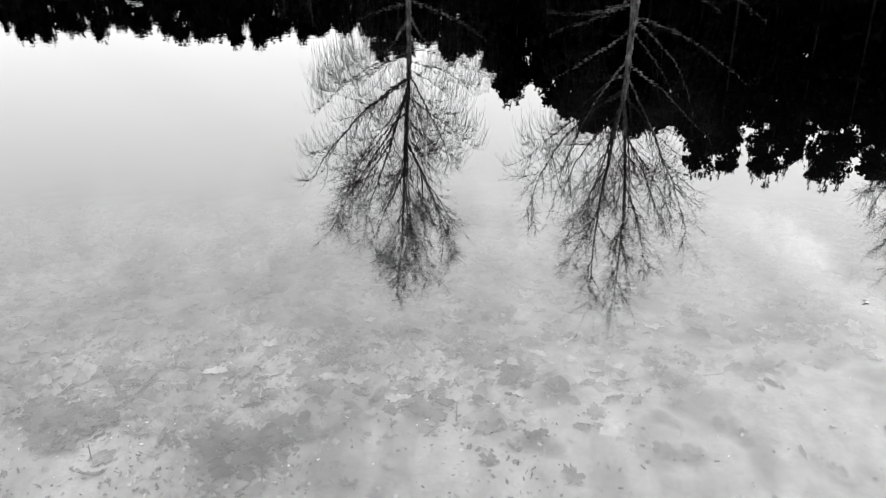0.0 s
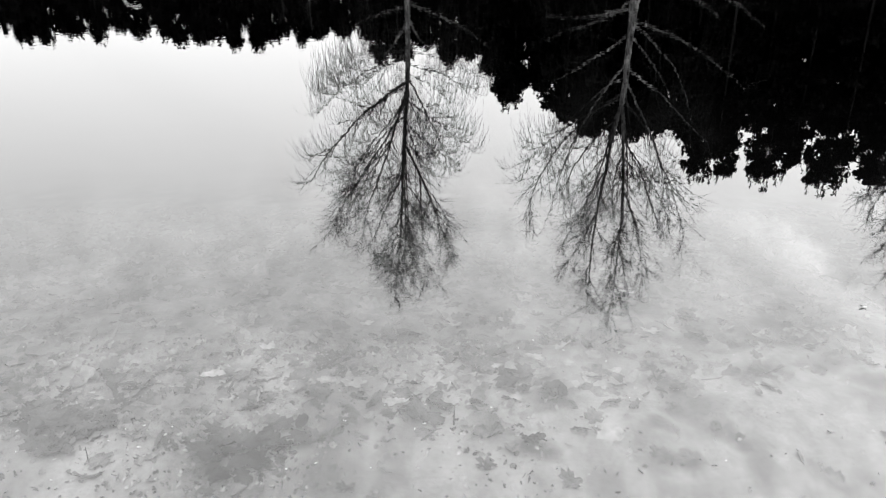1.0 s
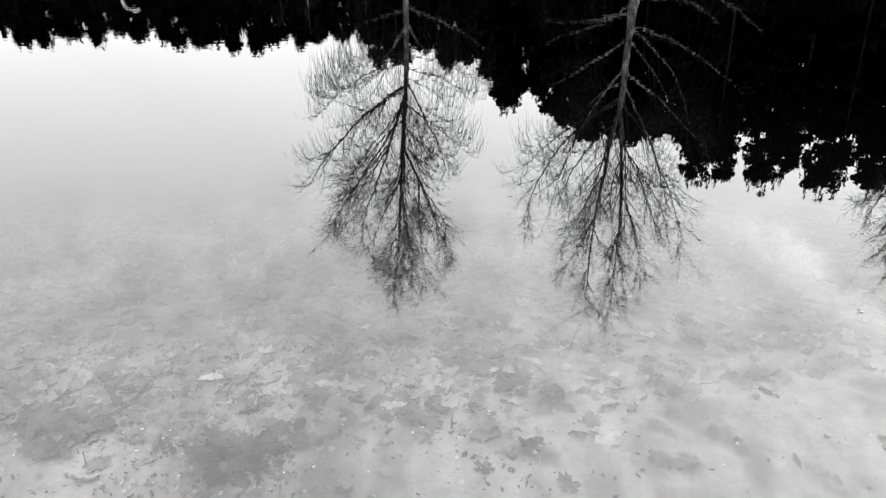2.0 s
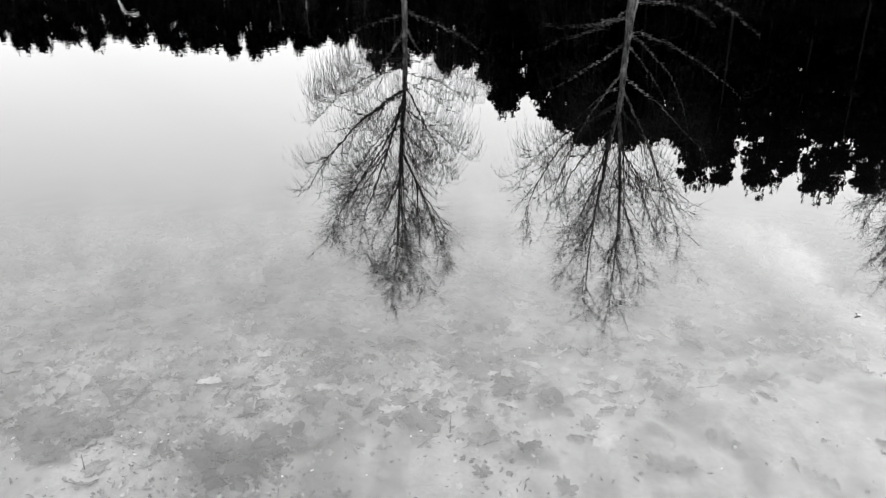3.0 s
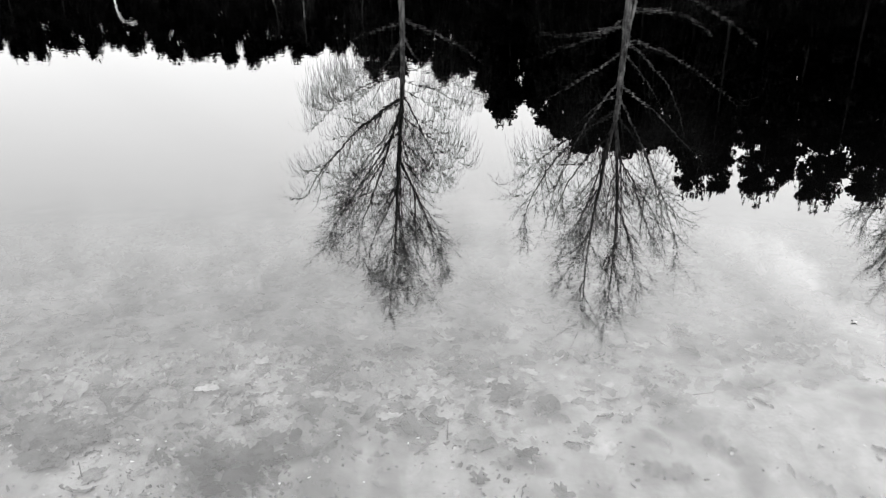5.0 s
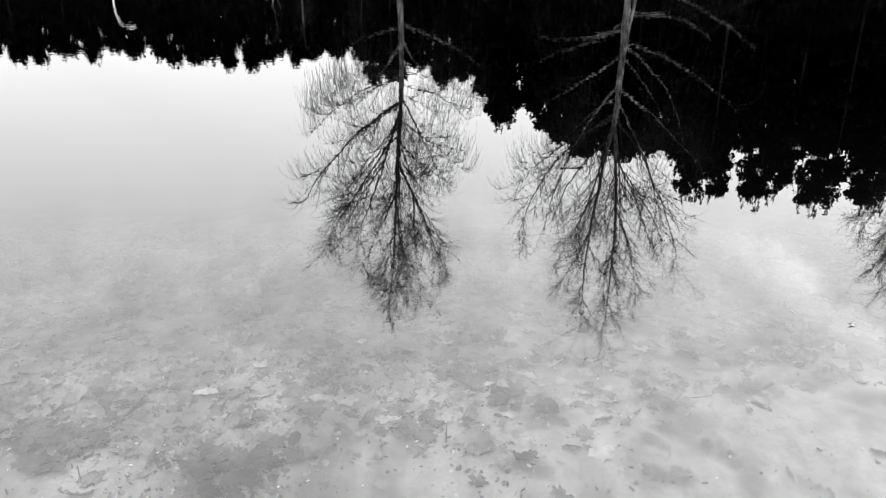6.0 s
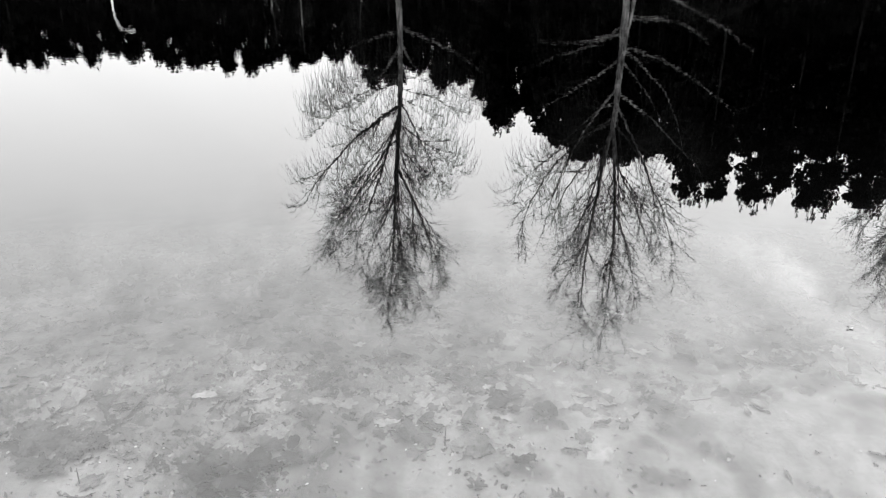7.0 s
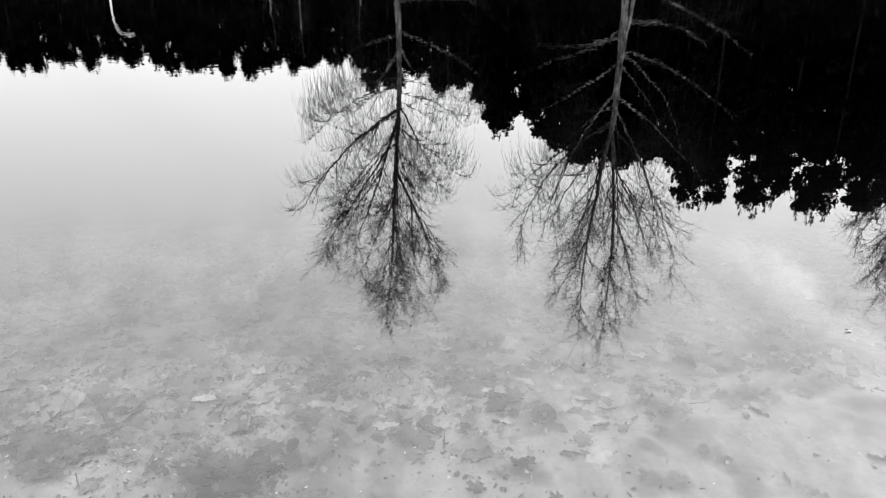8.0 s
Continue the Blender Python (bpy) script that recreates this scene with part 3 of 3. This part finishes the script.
def broad_mesh(seed, squash, clumps):
    """A unit-high lumpy evergreen crown: uneven clumps of small leaves; squash keeps clumps round on a slim tree."""
    rng = np.random.default_rng(seed)
    v, f = [], []
    for i in range(clumps):
        h = rng.uniform(0.14, 0.95)
        reach = 0.24 * math.sin(min(1.0, (1.02 - h) * 1.5) * math.pi / 2)
        a, rr = rng.uniform(0, 6.283), reach * math.sqrt(rng.uniform(0, 1))
        c = np.array((rr * math.cos(a), rr * math.sin(a), h))
        size = rng.uniform(0.045, 0.095) * (1.15 - 0.5 * h)
        for k in range(76):
            d = rng.normal(0, 1, 3)
            d /= np.linalg.norm(d)
            p = c + d * size * rng.uniform(0.45, 1.15) * np.array((1, 1, squash))
            if p[2] > 1:
                p[2] = 1 - rng.uniform(0, 0.03)
            q1, q2 = rng.normal(0, 1, 3), rng.normal(0, 1, 3)
            q1 *= rng.uniform(0.012, 0.024) / np.linalg.norm(q1)
            q2 *= rng.uniform(0.012, 0.024) / np.linalg.norm(q2)
            q1[2] *= squash
            q2[2] *= squash
            base = len(v)
            v.extend([tuple(p - q1), tuple(p + q2), tuple(p + q1), tuple(p - q2)])
            f.append((base, base + 1, base + 2, base + 3))
    for i in range(70):
        h = rng.uniform(0.55, 0.98)
        reach = 0.25 * math.sin(min(1.0, (1.04 - h) * 1.5) * math.pi / 2)
        a, rr = rng.uniform(0, 6.283), reach * math.sqrt(rng.uniform(0.2, 1))
        c = np.array((rr * math.cos(a), rr * math.sin(a), h))
        way = np.array((c[0] * 1.2, c[1] * 1.2, 0.3)) + rng.normal(0, 0.1, 3)
        way *= rng.uniform(0.012, 0.034) / np.linalg.norm(way) * np.array((1, 1, squash))
        for k in range(12):
            p = c + way * rng.uniform(0.1, 1.1) + rng.normal(0, 0.006, 3)
            q1, q2 = rng.normal(0, 0.007, 3), rng.normal(0, 0.007, 3)
            base = len(v)
            v.extend([tuple(p - q1), tuple(p + q2), tuple(p + q1)])
            f.append((base, base + 1, base + 2))
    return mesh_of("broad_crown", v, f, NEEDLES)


def trunk_mesh(height):
    t = Tubes()
    t.add([(0, 0, -0.02), (0.004, 0, 0.25), (-0.003, 0.003, 0.55), (0, 0, height)], [0.018, 0.013, 0.009, 0.002], 7)
    return t.mesh("evergreen_trunk", DARK_BARK)


def evergreen(name, crown, trunk, label):
    tree = new(name)
    part("trunk", trunk, tree)
    part("crown", crown, tree)
    return tagged(tree, label, "tree", "evergreens on the far bank")


SPRUCE = [spruce_mesh(s) for s in (31, 32, 33, 34)]
BROAD = [broad_mesh(s, 0.75, 50) for s in (41, 42, 43, 44)]
SLIM = [broad_mesh(s, 0.36, 76) for s in (45, 46, 47, 48)]
TRUNK = trunk_mesh(0.96)

# bearing in degrees from straight ahead, and how high the tops stand over the eye's mirror level
SKYLINE_AT = (-34, -27, -24, -21, -17.7, -14, -10, -7, -5.6, -5.2, -3.1, -1.5, 0.3, 2.9, 3.6, 4.8, 5.9, 7.1, 9.8, 11.8, 13.6, 16.3, 19, 20.5, 24, 34)
SKYLINE_UP = (10.9, 10.6, 11.1, 10.8, 11.6, 12.1, 12.1, 11.5, 11.3, 12.5, 12.8, 12.4, 13.4, 13.8, 15.7, 15.9, 14.7, 16.7, 18.2, 18.3, 17.6, 18.2, 18.4, 16.9, 16.6, 16.8)
# taller crowns with gaps between them: bearing, height of the top
TALL_CROWNS = ((16.9, 20.6), (17.6, 20.4), (18.4, 20.6), (19.2, 20.3), (21, 20.4), (21.7, 20.6), (22.5, 20.1), (23.2, 19.1),
               (24.6, 20.3), (25.3, 20.4), (26, 20.2), (27.6, 19.3), (28.2, 19.8), (29, 19.6), (30.2, 20.1), (31.6, 19.8),
               (33.2, 20.2), (4.1, 16.5), (4.6, 16.4), (9.6, 18.3), (10.4, 18.3), (11.3, 18.4), (12.2, 18.2), (13.1, 17.9), (14.2, 17.8), (-2.1, 12.5), (-1.4, 12.4), (-8.6, 11.9), (-7.4, 11.4),
               (-9.6, 12.2))


def plant_woods():
    rng = np.random.default_rng(51)
    for row, (fall, back) in enumerate(((1.0, 0.0), (0.97, 3.0), (0.86, 7.0), (0.66, 2.0))):
        b = -36.0 + row * 0.4
        while b < 38:
            d = float(np.interp(b, (-36, -12, -6, 4, 10, 38), (88, 84, 70, 58, 51, 48))) + back + rng.uniform(-1.5, 1.5)
            top = float(np.interp(b, SKYLINE_AT, SKYLINE_UP)) + rng.uniform(-0.3, 0.5)
            x, y = d * math.sin(radians(b)), d * math.cos(radians(b))
            z = ground_z(x, y) - 0.1
            h = (d * math.tan(radians(top)) - 1.5) * fall * (rng.uniform(0.92, 1.0) if row > 1 else 1.0) - z
            pointed = row < 2 and rng.uniform() < 0.08
            mesh = (SPRUCE if pointed else BROAD)[rng.integers(4)]
            name = "spruce_tree" if pointed else "evergreen_tree"
            label = "dark pointed spruce standing in dense woodland" if pointed else "dark rounded evergreen with clumped dense foliage"
            tree = evergreen(name, mesh, TRUNK, label)
            wide = h * rng.uniform(0.9, 1.2) * (0.8 if pointed else 0.7)
            tree.matrix_world = Matrix.LocRotScale((x, y, z), Euler((0, 0, rng.uniform(0, 6.28))), (wide, wide, h))
            b += math.degrees(wide * (0.15 if pointed else 0.19) / d) * rng.uniform(0.7, 1.3)


plant_woods()
for number, (bearing, top) in enumerate(TALL_CROWNS):
    d = float(np.interp(bearing, (-10, -1, 4, 16), (78, 66, 56, 49))) + 1.5 * math.sin(number * 2.4)
    at_x, at_y = d * math.sin(radians(bearing)), d * math.cos(radians(bearing))
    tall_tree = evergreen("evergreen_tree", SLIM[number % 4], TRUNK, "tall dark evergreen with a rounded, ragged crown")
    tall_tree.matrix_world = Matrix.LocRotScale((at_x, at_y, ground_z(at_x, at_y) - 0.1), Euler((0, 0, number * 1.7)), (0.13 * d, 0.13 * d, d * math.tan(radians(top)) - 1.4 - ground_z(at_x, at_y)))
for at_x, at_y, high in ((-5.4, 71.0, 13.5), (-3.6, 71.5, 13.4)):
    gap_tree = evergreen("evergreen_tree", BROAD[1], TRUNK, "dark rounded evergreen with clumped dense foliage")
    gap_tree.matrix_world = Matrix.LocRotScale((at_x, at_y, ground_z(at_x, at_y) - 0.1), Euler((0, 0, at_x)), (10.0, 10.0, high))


# ---- street lamp at the far end of the pond ----
def street_lamp(x, y, high):
    lamp = new("street_lamp")
    z = ground_z(x, y)
    lamp.matrix_world = pose(x, y, z)
    h = high - z
    t = Tubes()
    t.add([(0, 0, -0.1), (0, 0, 0.9), (0, 0, 0.92), (0, 0, h - 1.6)], [0.12, 0.12, 0.09, 0.075], 12)
    part("pole", t.mesh("pole", METAL), lamp)
    t = Tubes()
    arc = [(0.8 * (1 - math.cos(s)), 0, h - 1.6 + 1.5 * math.sin(s)) for s in np.linspace(0, 1.5, 9)]
    t.add(arc, [0.075] * 5 + [0.06] * 4, 10)
    part("arm", t.mesh("arm", METAL), lamp)
    ex, ez = arc[-1][0], arc[-1][2]
    bm = bmesh.new()
    bmesh.ops.create_uvsphere(bm, u_segments=14, v_segments=8, radius=1)
    for q in bm.verts:
        q.co = Vector((q.co.x * 0.4 + ex + 0.35, q.co.y * 0.2, q.co.z * (0.13 if q.co.z > 0 else 0.05) + ez))
    me = bpy.data.meshes.new("lamp_head")
    bm.to_mesh(me)
    bm.free()
    me.materials.append(METAL)
    head = part("lamp_head", me, lamp)
    bm = bmesh.new()
    bmesh.ops.create_uvsphere(bm, u_segments=12, v_segments=6, radius=1)
    for q in bm.verts:
        q.co = Vector((q.co.x * 0.26 + ex + 0.42, q.co.y * 0.15, q.co.z * 0.09 + ez - 0.04))
    me = bpy.data.meshes.new("lamp_cover")
    bm.to_mesh(me)
    bm.free()
    me.materials.append(GLASS_COVER)
    part("lamp_cover", me, head, "frosted pale cover")
    return tagged(lamp, "pale steel street lamp with a curved arm", "street lamp")


street_lamp(-24.55, 66.0, 9.9)


# ---- leaves sunken on the bed ----
def leaf_shape(seed, lobed):
    """A unit-wide crumpled leaf: a ragged rim, a rippled inner ring and a sunk middle."""
    rng = np.random.default_rng(seed)
    n = 20
    rim, inner = [], []
    fold, cup, twist = rng.uniform(-0.5, 0.9), rng.uniform(-0.3, 0.8), rng.uniform(-0.5, 0.5)
    for i in range(n):
        a = i * 2 * math.pi / n + rng.uniform(-0.07, 0.07)
        if lobed:
            r = 0.3 + 0.17 * abs(math.cos(2.5 * a)) ** 0.8 + (0.05 if i % 2 else -0.03) + rng.uniform(-0.04, 0.05)
        else:
            r = 0.48 / math.sqrt(math.cos(a) ** 2 + (math.sin(a) * 1.6) ** 2) + rng.uniform(-0.05, 0.04)
        x, y = r * math.cos(a), r * math.sin(a)
        rim.append((x, y, fold * y * y + cup * x * x + twist * x * y + rng.uniform(-0.05, 0.07)))
        x, y = x * 0.55, y * 0.55
        inner.append((x, y, fold * y * y + cup * x * x + twist * x * y + rng.uniform(-0.03, 0.03)))
    v = [(0, 0, 0.0)] + inner + rim
    f = []
    for i in range(n):
        k = (i + 1) % n
        f += [(0, 1 + i, 1 + k), (1 + i, 1 + n + i, 1 + n + k, 1 + k)]
    return v, f


SHAPES = [leaf_shape(60 + i, i % 3 != 2) for i in range(12)]
LEAF_MESHES = [mesh_of("leaf", v, f, LEAF, True) for v, f in SHAPES]
DARK_MESHES = [mesh_of("leaf", v, f, DARK_LEAF, True) for v, f in SHAPES]
PALE_MESHES = [mesh_of("leaf", v, f, PALE_LEAF, True) for v, f in SHAPES]
SILTED_MESHES = [mesh_of("leaf", v, f, SILTED_LEAF, True) for v, f in SHAPES]


def bed_z(x, y):
    return ground_z(x, y) + 0.02 * noise.noise((x * 1.6, y * 1.6, 0)) + 0.008 * noise.noise((x * 7, y * 7, 3)) + 0.004 * noise.noise((x * 19, y * 19, 5))


def litter_density(x, y):
    """Leaves lie thick in a drift across the middle and to one side, thin on the open silt."""
    d = float(np.interp(y, (1.4, 1.9, 2.4, 3.4, 5.4), (0.7, 0.8, 1.0, 0.9, 0.6)))
    open_silt = float(np.interp(x - 2.2 * (y - 2.1), (-0.1, 0.2, 0.6), (1.0, 0.3, 0.04)))
    beyond = float(np.interp(y - 0.25 * (x - 1.2), (2.42, 2.62, 3.4), (0.0, 0.55, 0.8))) * float(np.interp(x, (0.6, 0.9), (0.0, 1.0)))
    d *= max(open_silt, beyond)
    # bare pale silt close to the bank
    d *= 1 - 0.9 * float(np.interp(y + 0.25 * (x + 1.0), (1.98, 2.1), (1.0, 0.0))) * float(np.interp(x, (-0.85, -0.7), (1.0, 0.0)))
    d *= 1 - 0.85 * float(np.interp(y, (2.14, 2.26), (1.0, 0.0))) * float(np.interp(abs(x + 0.2), (0.2, 0.3), (1.0, 0.0)))
    return d * (0.65 + 0.9 * (noise.noise((x * 1.3, y * 1.3, 17)) + 0.3))


def leaf_pose(rng, x, y, size, lift):
    flip = rng.choice((-1, 1))
    tilt = 0.34 if rng.uniform() < 0.4 else 0.12
    return Matrix.LocRotScale((x, y, bed_z(x, y) + lift), Euler((rng.normal(0, tilt), rng.normal(0, tilt), rng.uniform(0, 6.28))),
                              (size, size * rng.uniform(0.6, 1.0), size * flip * rng.uniform(0.5, 1.1)))


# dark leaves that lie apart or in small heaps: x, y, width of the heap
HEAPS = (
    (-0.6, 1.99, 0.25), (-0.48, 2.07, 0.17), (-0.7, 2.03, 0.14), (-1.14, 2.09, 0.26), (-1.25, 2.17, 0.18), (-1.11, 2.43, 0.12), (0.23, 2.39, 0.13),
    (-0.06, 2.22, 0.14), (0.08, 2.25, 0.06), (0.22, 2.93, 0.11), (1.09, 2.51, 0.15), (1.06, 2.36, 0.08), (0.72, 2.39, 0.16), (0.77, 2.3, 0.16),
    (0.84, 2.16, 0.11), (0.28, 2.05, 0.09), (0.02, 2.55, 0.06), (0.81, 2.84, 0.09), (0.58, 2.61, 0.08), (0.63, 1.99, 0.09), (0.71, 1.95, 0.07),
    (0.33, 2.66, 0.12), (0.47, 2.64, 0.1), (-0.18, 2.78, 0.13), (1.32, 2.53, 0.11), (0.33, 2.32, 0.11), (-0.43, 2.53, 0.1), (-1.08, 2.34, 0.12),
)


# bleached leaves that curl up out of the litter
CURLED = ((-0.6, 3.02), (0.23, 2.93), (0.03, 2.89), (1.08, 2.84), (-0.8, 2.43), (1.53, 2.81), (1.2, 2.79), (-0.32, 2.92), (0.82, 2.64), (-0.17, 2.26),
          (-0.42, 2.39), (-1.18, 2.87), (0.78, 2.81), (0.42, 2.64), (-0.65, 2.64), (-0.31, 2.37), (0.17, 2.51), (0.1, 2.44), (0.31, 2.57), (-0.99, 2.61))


def strew_leaves():
    rng = np.random.default_rng(71)
    v, f, made = [], [], 0
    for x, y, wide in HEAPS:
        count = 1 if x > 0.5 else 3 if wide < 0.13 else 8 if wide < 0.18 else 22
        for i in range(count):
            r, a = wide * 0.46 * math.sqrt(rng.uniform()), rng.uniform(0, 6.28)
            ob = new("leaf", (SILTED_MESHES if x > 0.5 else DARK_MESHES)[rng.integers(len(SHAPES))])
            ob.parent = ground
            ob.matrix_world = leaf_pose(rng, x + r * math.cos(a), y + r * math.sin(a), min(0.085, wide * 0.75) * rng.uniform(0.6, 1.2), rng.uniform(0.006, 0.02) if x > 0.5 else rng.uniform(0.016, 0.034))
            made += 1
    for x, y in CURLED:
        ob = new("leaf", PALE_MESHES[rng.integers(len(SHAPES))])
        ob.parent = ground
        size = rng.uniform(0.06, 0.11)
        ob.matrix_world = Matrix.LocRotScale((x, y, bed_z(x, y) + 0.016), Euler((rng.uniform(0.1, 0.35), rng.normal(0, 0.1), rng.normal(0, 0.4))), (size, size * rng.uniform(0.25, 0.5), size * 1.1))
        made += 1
    for tries in range(22000):
        x, y = rng.uniform(-3.2, 3.2), rng.uniform(1.3, 5.4)
        if abs(x) > 0.6 * y + 0.3 or rng.uniform() > litter_density(x, y):
            continue
        k = rng.integers(len(SHAPES))
        if y > 2.75 and rng.uniform() < 0.5:
            continue
        m = leaf_pose(rng, x, y, rng.uniform(0.035, 0.11) * float(np.interp(y, (2.6, 4.0), (1.0, 1.6))), rng.uniform(-0.01, 0.01))
        if made < 300 and y < 2.7:
            ob = new("leaf", LEAF_MESHES[k])
            ob.parent = ground
            ob.matrix_world = m
            made += 1
        else:
            base = len(v)
            v.extend(tuple(m @ Vector(p)) for p in SHAPES[k][0])
            f.extend(tuple(base + i for i in t) for t in SHAPES[k][1])
    ob = new("leaf_litter", mesh_of("leaf_litter", v, f, LITTER, True))
    ob.parent = ground
    tagged(ob, "drifted sunken leaves, silted and faded", kind="stuff")


strew_leaves()


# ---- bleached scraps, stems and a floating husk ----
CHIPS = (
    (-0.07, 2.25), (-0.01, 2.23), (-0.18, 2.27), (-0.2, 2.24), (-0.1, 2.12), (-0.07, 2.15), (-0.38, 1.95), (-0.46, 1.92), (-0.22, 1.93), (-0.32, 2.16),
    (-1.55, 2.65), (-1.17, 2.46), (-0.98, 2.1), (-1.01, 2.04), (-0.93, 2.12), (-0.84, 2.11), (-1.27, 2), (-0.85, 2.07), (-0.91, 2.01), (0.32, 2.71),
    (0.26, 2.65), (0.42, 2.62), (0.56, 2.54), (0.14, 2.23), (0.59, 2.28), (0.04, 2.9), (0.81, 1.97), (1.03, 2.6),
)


def scrap_mesh(seed):
    """A torn, cupped flake with some thickness."""
    rng = np.random.default_rng(seed)
    n = 9
    top, low = [], []
    for i in range(n):
        a = i * 2 * math.pi / n
        r = rng.uniform(0.3, 0.55)
        p = (r * math.cos(a), 0.55 * r * math.sin(a), 0.3 * r * r)
        top.append(p)
        low.append((p[0] * 0.9, p[1] * 0.9, p[2] - 0.1))
    v = [(0, 0, 0.02), (0, 0, -0.1)] + top + low
    f = [(0, 2 + i, 2 + (i + 1) % n) for i in range(n)] + [(1, 2 + n + (i + 1) % n, 2 + n + i) for i in range(n)]
    f += [(2 + i, 2 + n + i, 2 + n + (i + 1) % n, 2 + (i + 1) % n) for i in range(n)]
    return mesh_of("leaf_scrap", v, f, CHIP, True)


def scatter_scraps():
    rng = np.random.default_rng(81)
    kinds = [scrap_mesh(90 + i) for i in range(4)]
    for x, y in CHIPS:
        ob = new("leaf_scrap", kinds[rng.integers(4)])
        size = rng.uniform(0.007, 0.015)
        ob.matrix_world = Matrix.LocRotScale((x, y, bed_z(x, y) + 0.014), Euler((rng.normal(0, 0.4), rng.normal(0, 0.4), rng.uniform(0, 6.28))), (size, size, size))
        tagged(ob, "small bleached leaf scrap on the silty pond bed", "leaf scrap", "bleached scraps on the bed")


scatter_scraps()


def strew_crumbs():
    """Shredded leaf crumbs on the bare silt, too small to tell apart."""
    rng = np.random.default_rng(83)
    v, f = [], []
    for tries in range(9000):
        x, y = rng.uniform(-1.4, 1.4), rng.uniform(1.75, 2.75)
        if rng.uniform() > float(np.interp(x, (0.1, 0.5), (0.12, 0.02))) + 0.9 * (0.5 + noise.noise((x * 2.3, y * 2.3, 41))) * float(np.interp(x, (-0.1, 0.4), (1.0, 0.05))):
            continue
        size = rng.uniform(0.006, 0.032) * rng.uniform(0.5, 1.0)
        shape = SHAPES[rng.integers(len(SHAPES))]
        m = Matrix.LocRotScale((x, y, bed_z(x, y) + 0.005), Euler((rng.normal(0, 0.5), rng.normal(0, 0.5), rng.uniform(0, 6.28))), (size, size * rng.uniform(0.4, 1.0), size))
        base = len(v)
        v.extend(tuple(m @ Vector(p)) for p in shape[0][:1] + shape[0][21:])
        f.extend((base, base + 1 + i, base + 1 + (i + 1) % 20) for i in range(20))
    ob = new("leaf_crumbs", mesh_of("leaf_crumbs", v, f, CRUMB, True))
    ob.parent = ground
    tagged(ob, "shredded leaf crumbs, pale and dark, on bare silt", kind="stuff")


strew_crumbs()


def stem(x, y, top, lean):
    z = bed_z(x, y)
    t = Tubes()
    t.add([(0, 0, -0.03), (lean * 0.3, 0, (top - z) * 0.4), (lean, 0.004, top - z)], [0.0025, 0.002, 0.0012], 7)
    ob = new("reed_stem", t.mesh("reed_stem", STEM))
    ob.matrix_world = pose(x, y, z)
    return tagged(ob, "thin dark reed stem standing in shallow water", "stem", "stems in the shallows")


stem(-1.03, 1.94, -0.06, -0.003)
stem(0.02, 2.16, -0.08, 0.003)


def floating_husk(x, y):
    """A curled seed husk with a dark tip, half out of the water."""
    husk = new("floating_husk")
    husk.matrix_world = pose(x, y, 0.003, 0, 0, -20) @ Matrix.Scale(0.55, 4)
    bm = bmesh.new()
    bmesh.ops.create_uvsphere(bm, u_segments=12, v_segments=8, radius=1)
    for q in bm.verts:
        c = q.co.copy()
        q.co = Vector((c.x * 0.018, c.y * 0.007, c.z * 0.004 + 0.006 * c.x * c.x))
    me = bpy.data.meshes.new("shell")
    bm.to_mesh(me)
    bm.free()
    me.materials.append(HUSK)
    part("shell", me, husk)
    bm = bmesh.new()
    bmesh.ops.create_uvsphere(bm, u_segments=10, v_segments=6, radius=1)
    for q in bm.verts:
        q.co = Vector((q.co.x * 0.009 - 0.016, q.co.y * 0.006, q.co.z * 0.005 + 0.008))
    me = bpy.data.meshes.new("tip")
    bm.to_mesh(me)
    bm.free()
    me.materials.append(STEM)
    part("tip", me, husk, "dark withered tip")
    return tagged(husk, "pale curled seed husk with dark tip, afloat", "seed husk")


floating_husk(1.477, 2.64)


def sunken_twig(x, y, turn, length, seed):
    rng = np.random.default_rng(seed)
    z = bed_z(x, y) + 0.012
    t = Tubes()
    line = bent(rng, (0, 0, 0), (1, 0, 0.05), length, 6, 0.16, 0.0)
    line[:, 2] = np.clip(line[:, 2], -0.004, 0.012)
    t.add(line, np.linspace(0.002, 0.001, len(line)), 6)
    ob = new("sunken_twig", t.mesh("sunken_twig", STEM))
    ob.matrix_world = pose(x, y, z, 0, 0, turn)
    return tagged(ob, "thin dark twig lying among sunken leaves", "twig", "twigs on the bed")


sunken_twig(-0.38, 2.08, 62, 0.12, 101)
sunken_twig(-0.08, 2.06, 20, 0.09, 102)
sunken_twig(-0.74, 2.27, -20, 0.1, 103)
sunken_twig(0.86, 2.42, 8, 0.1, 104)
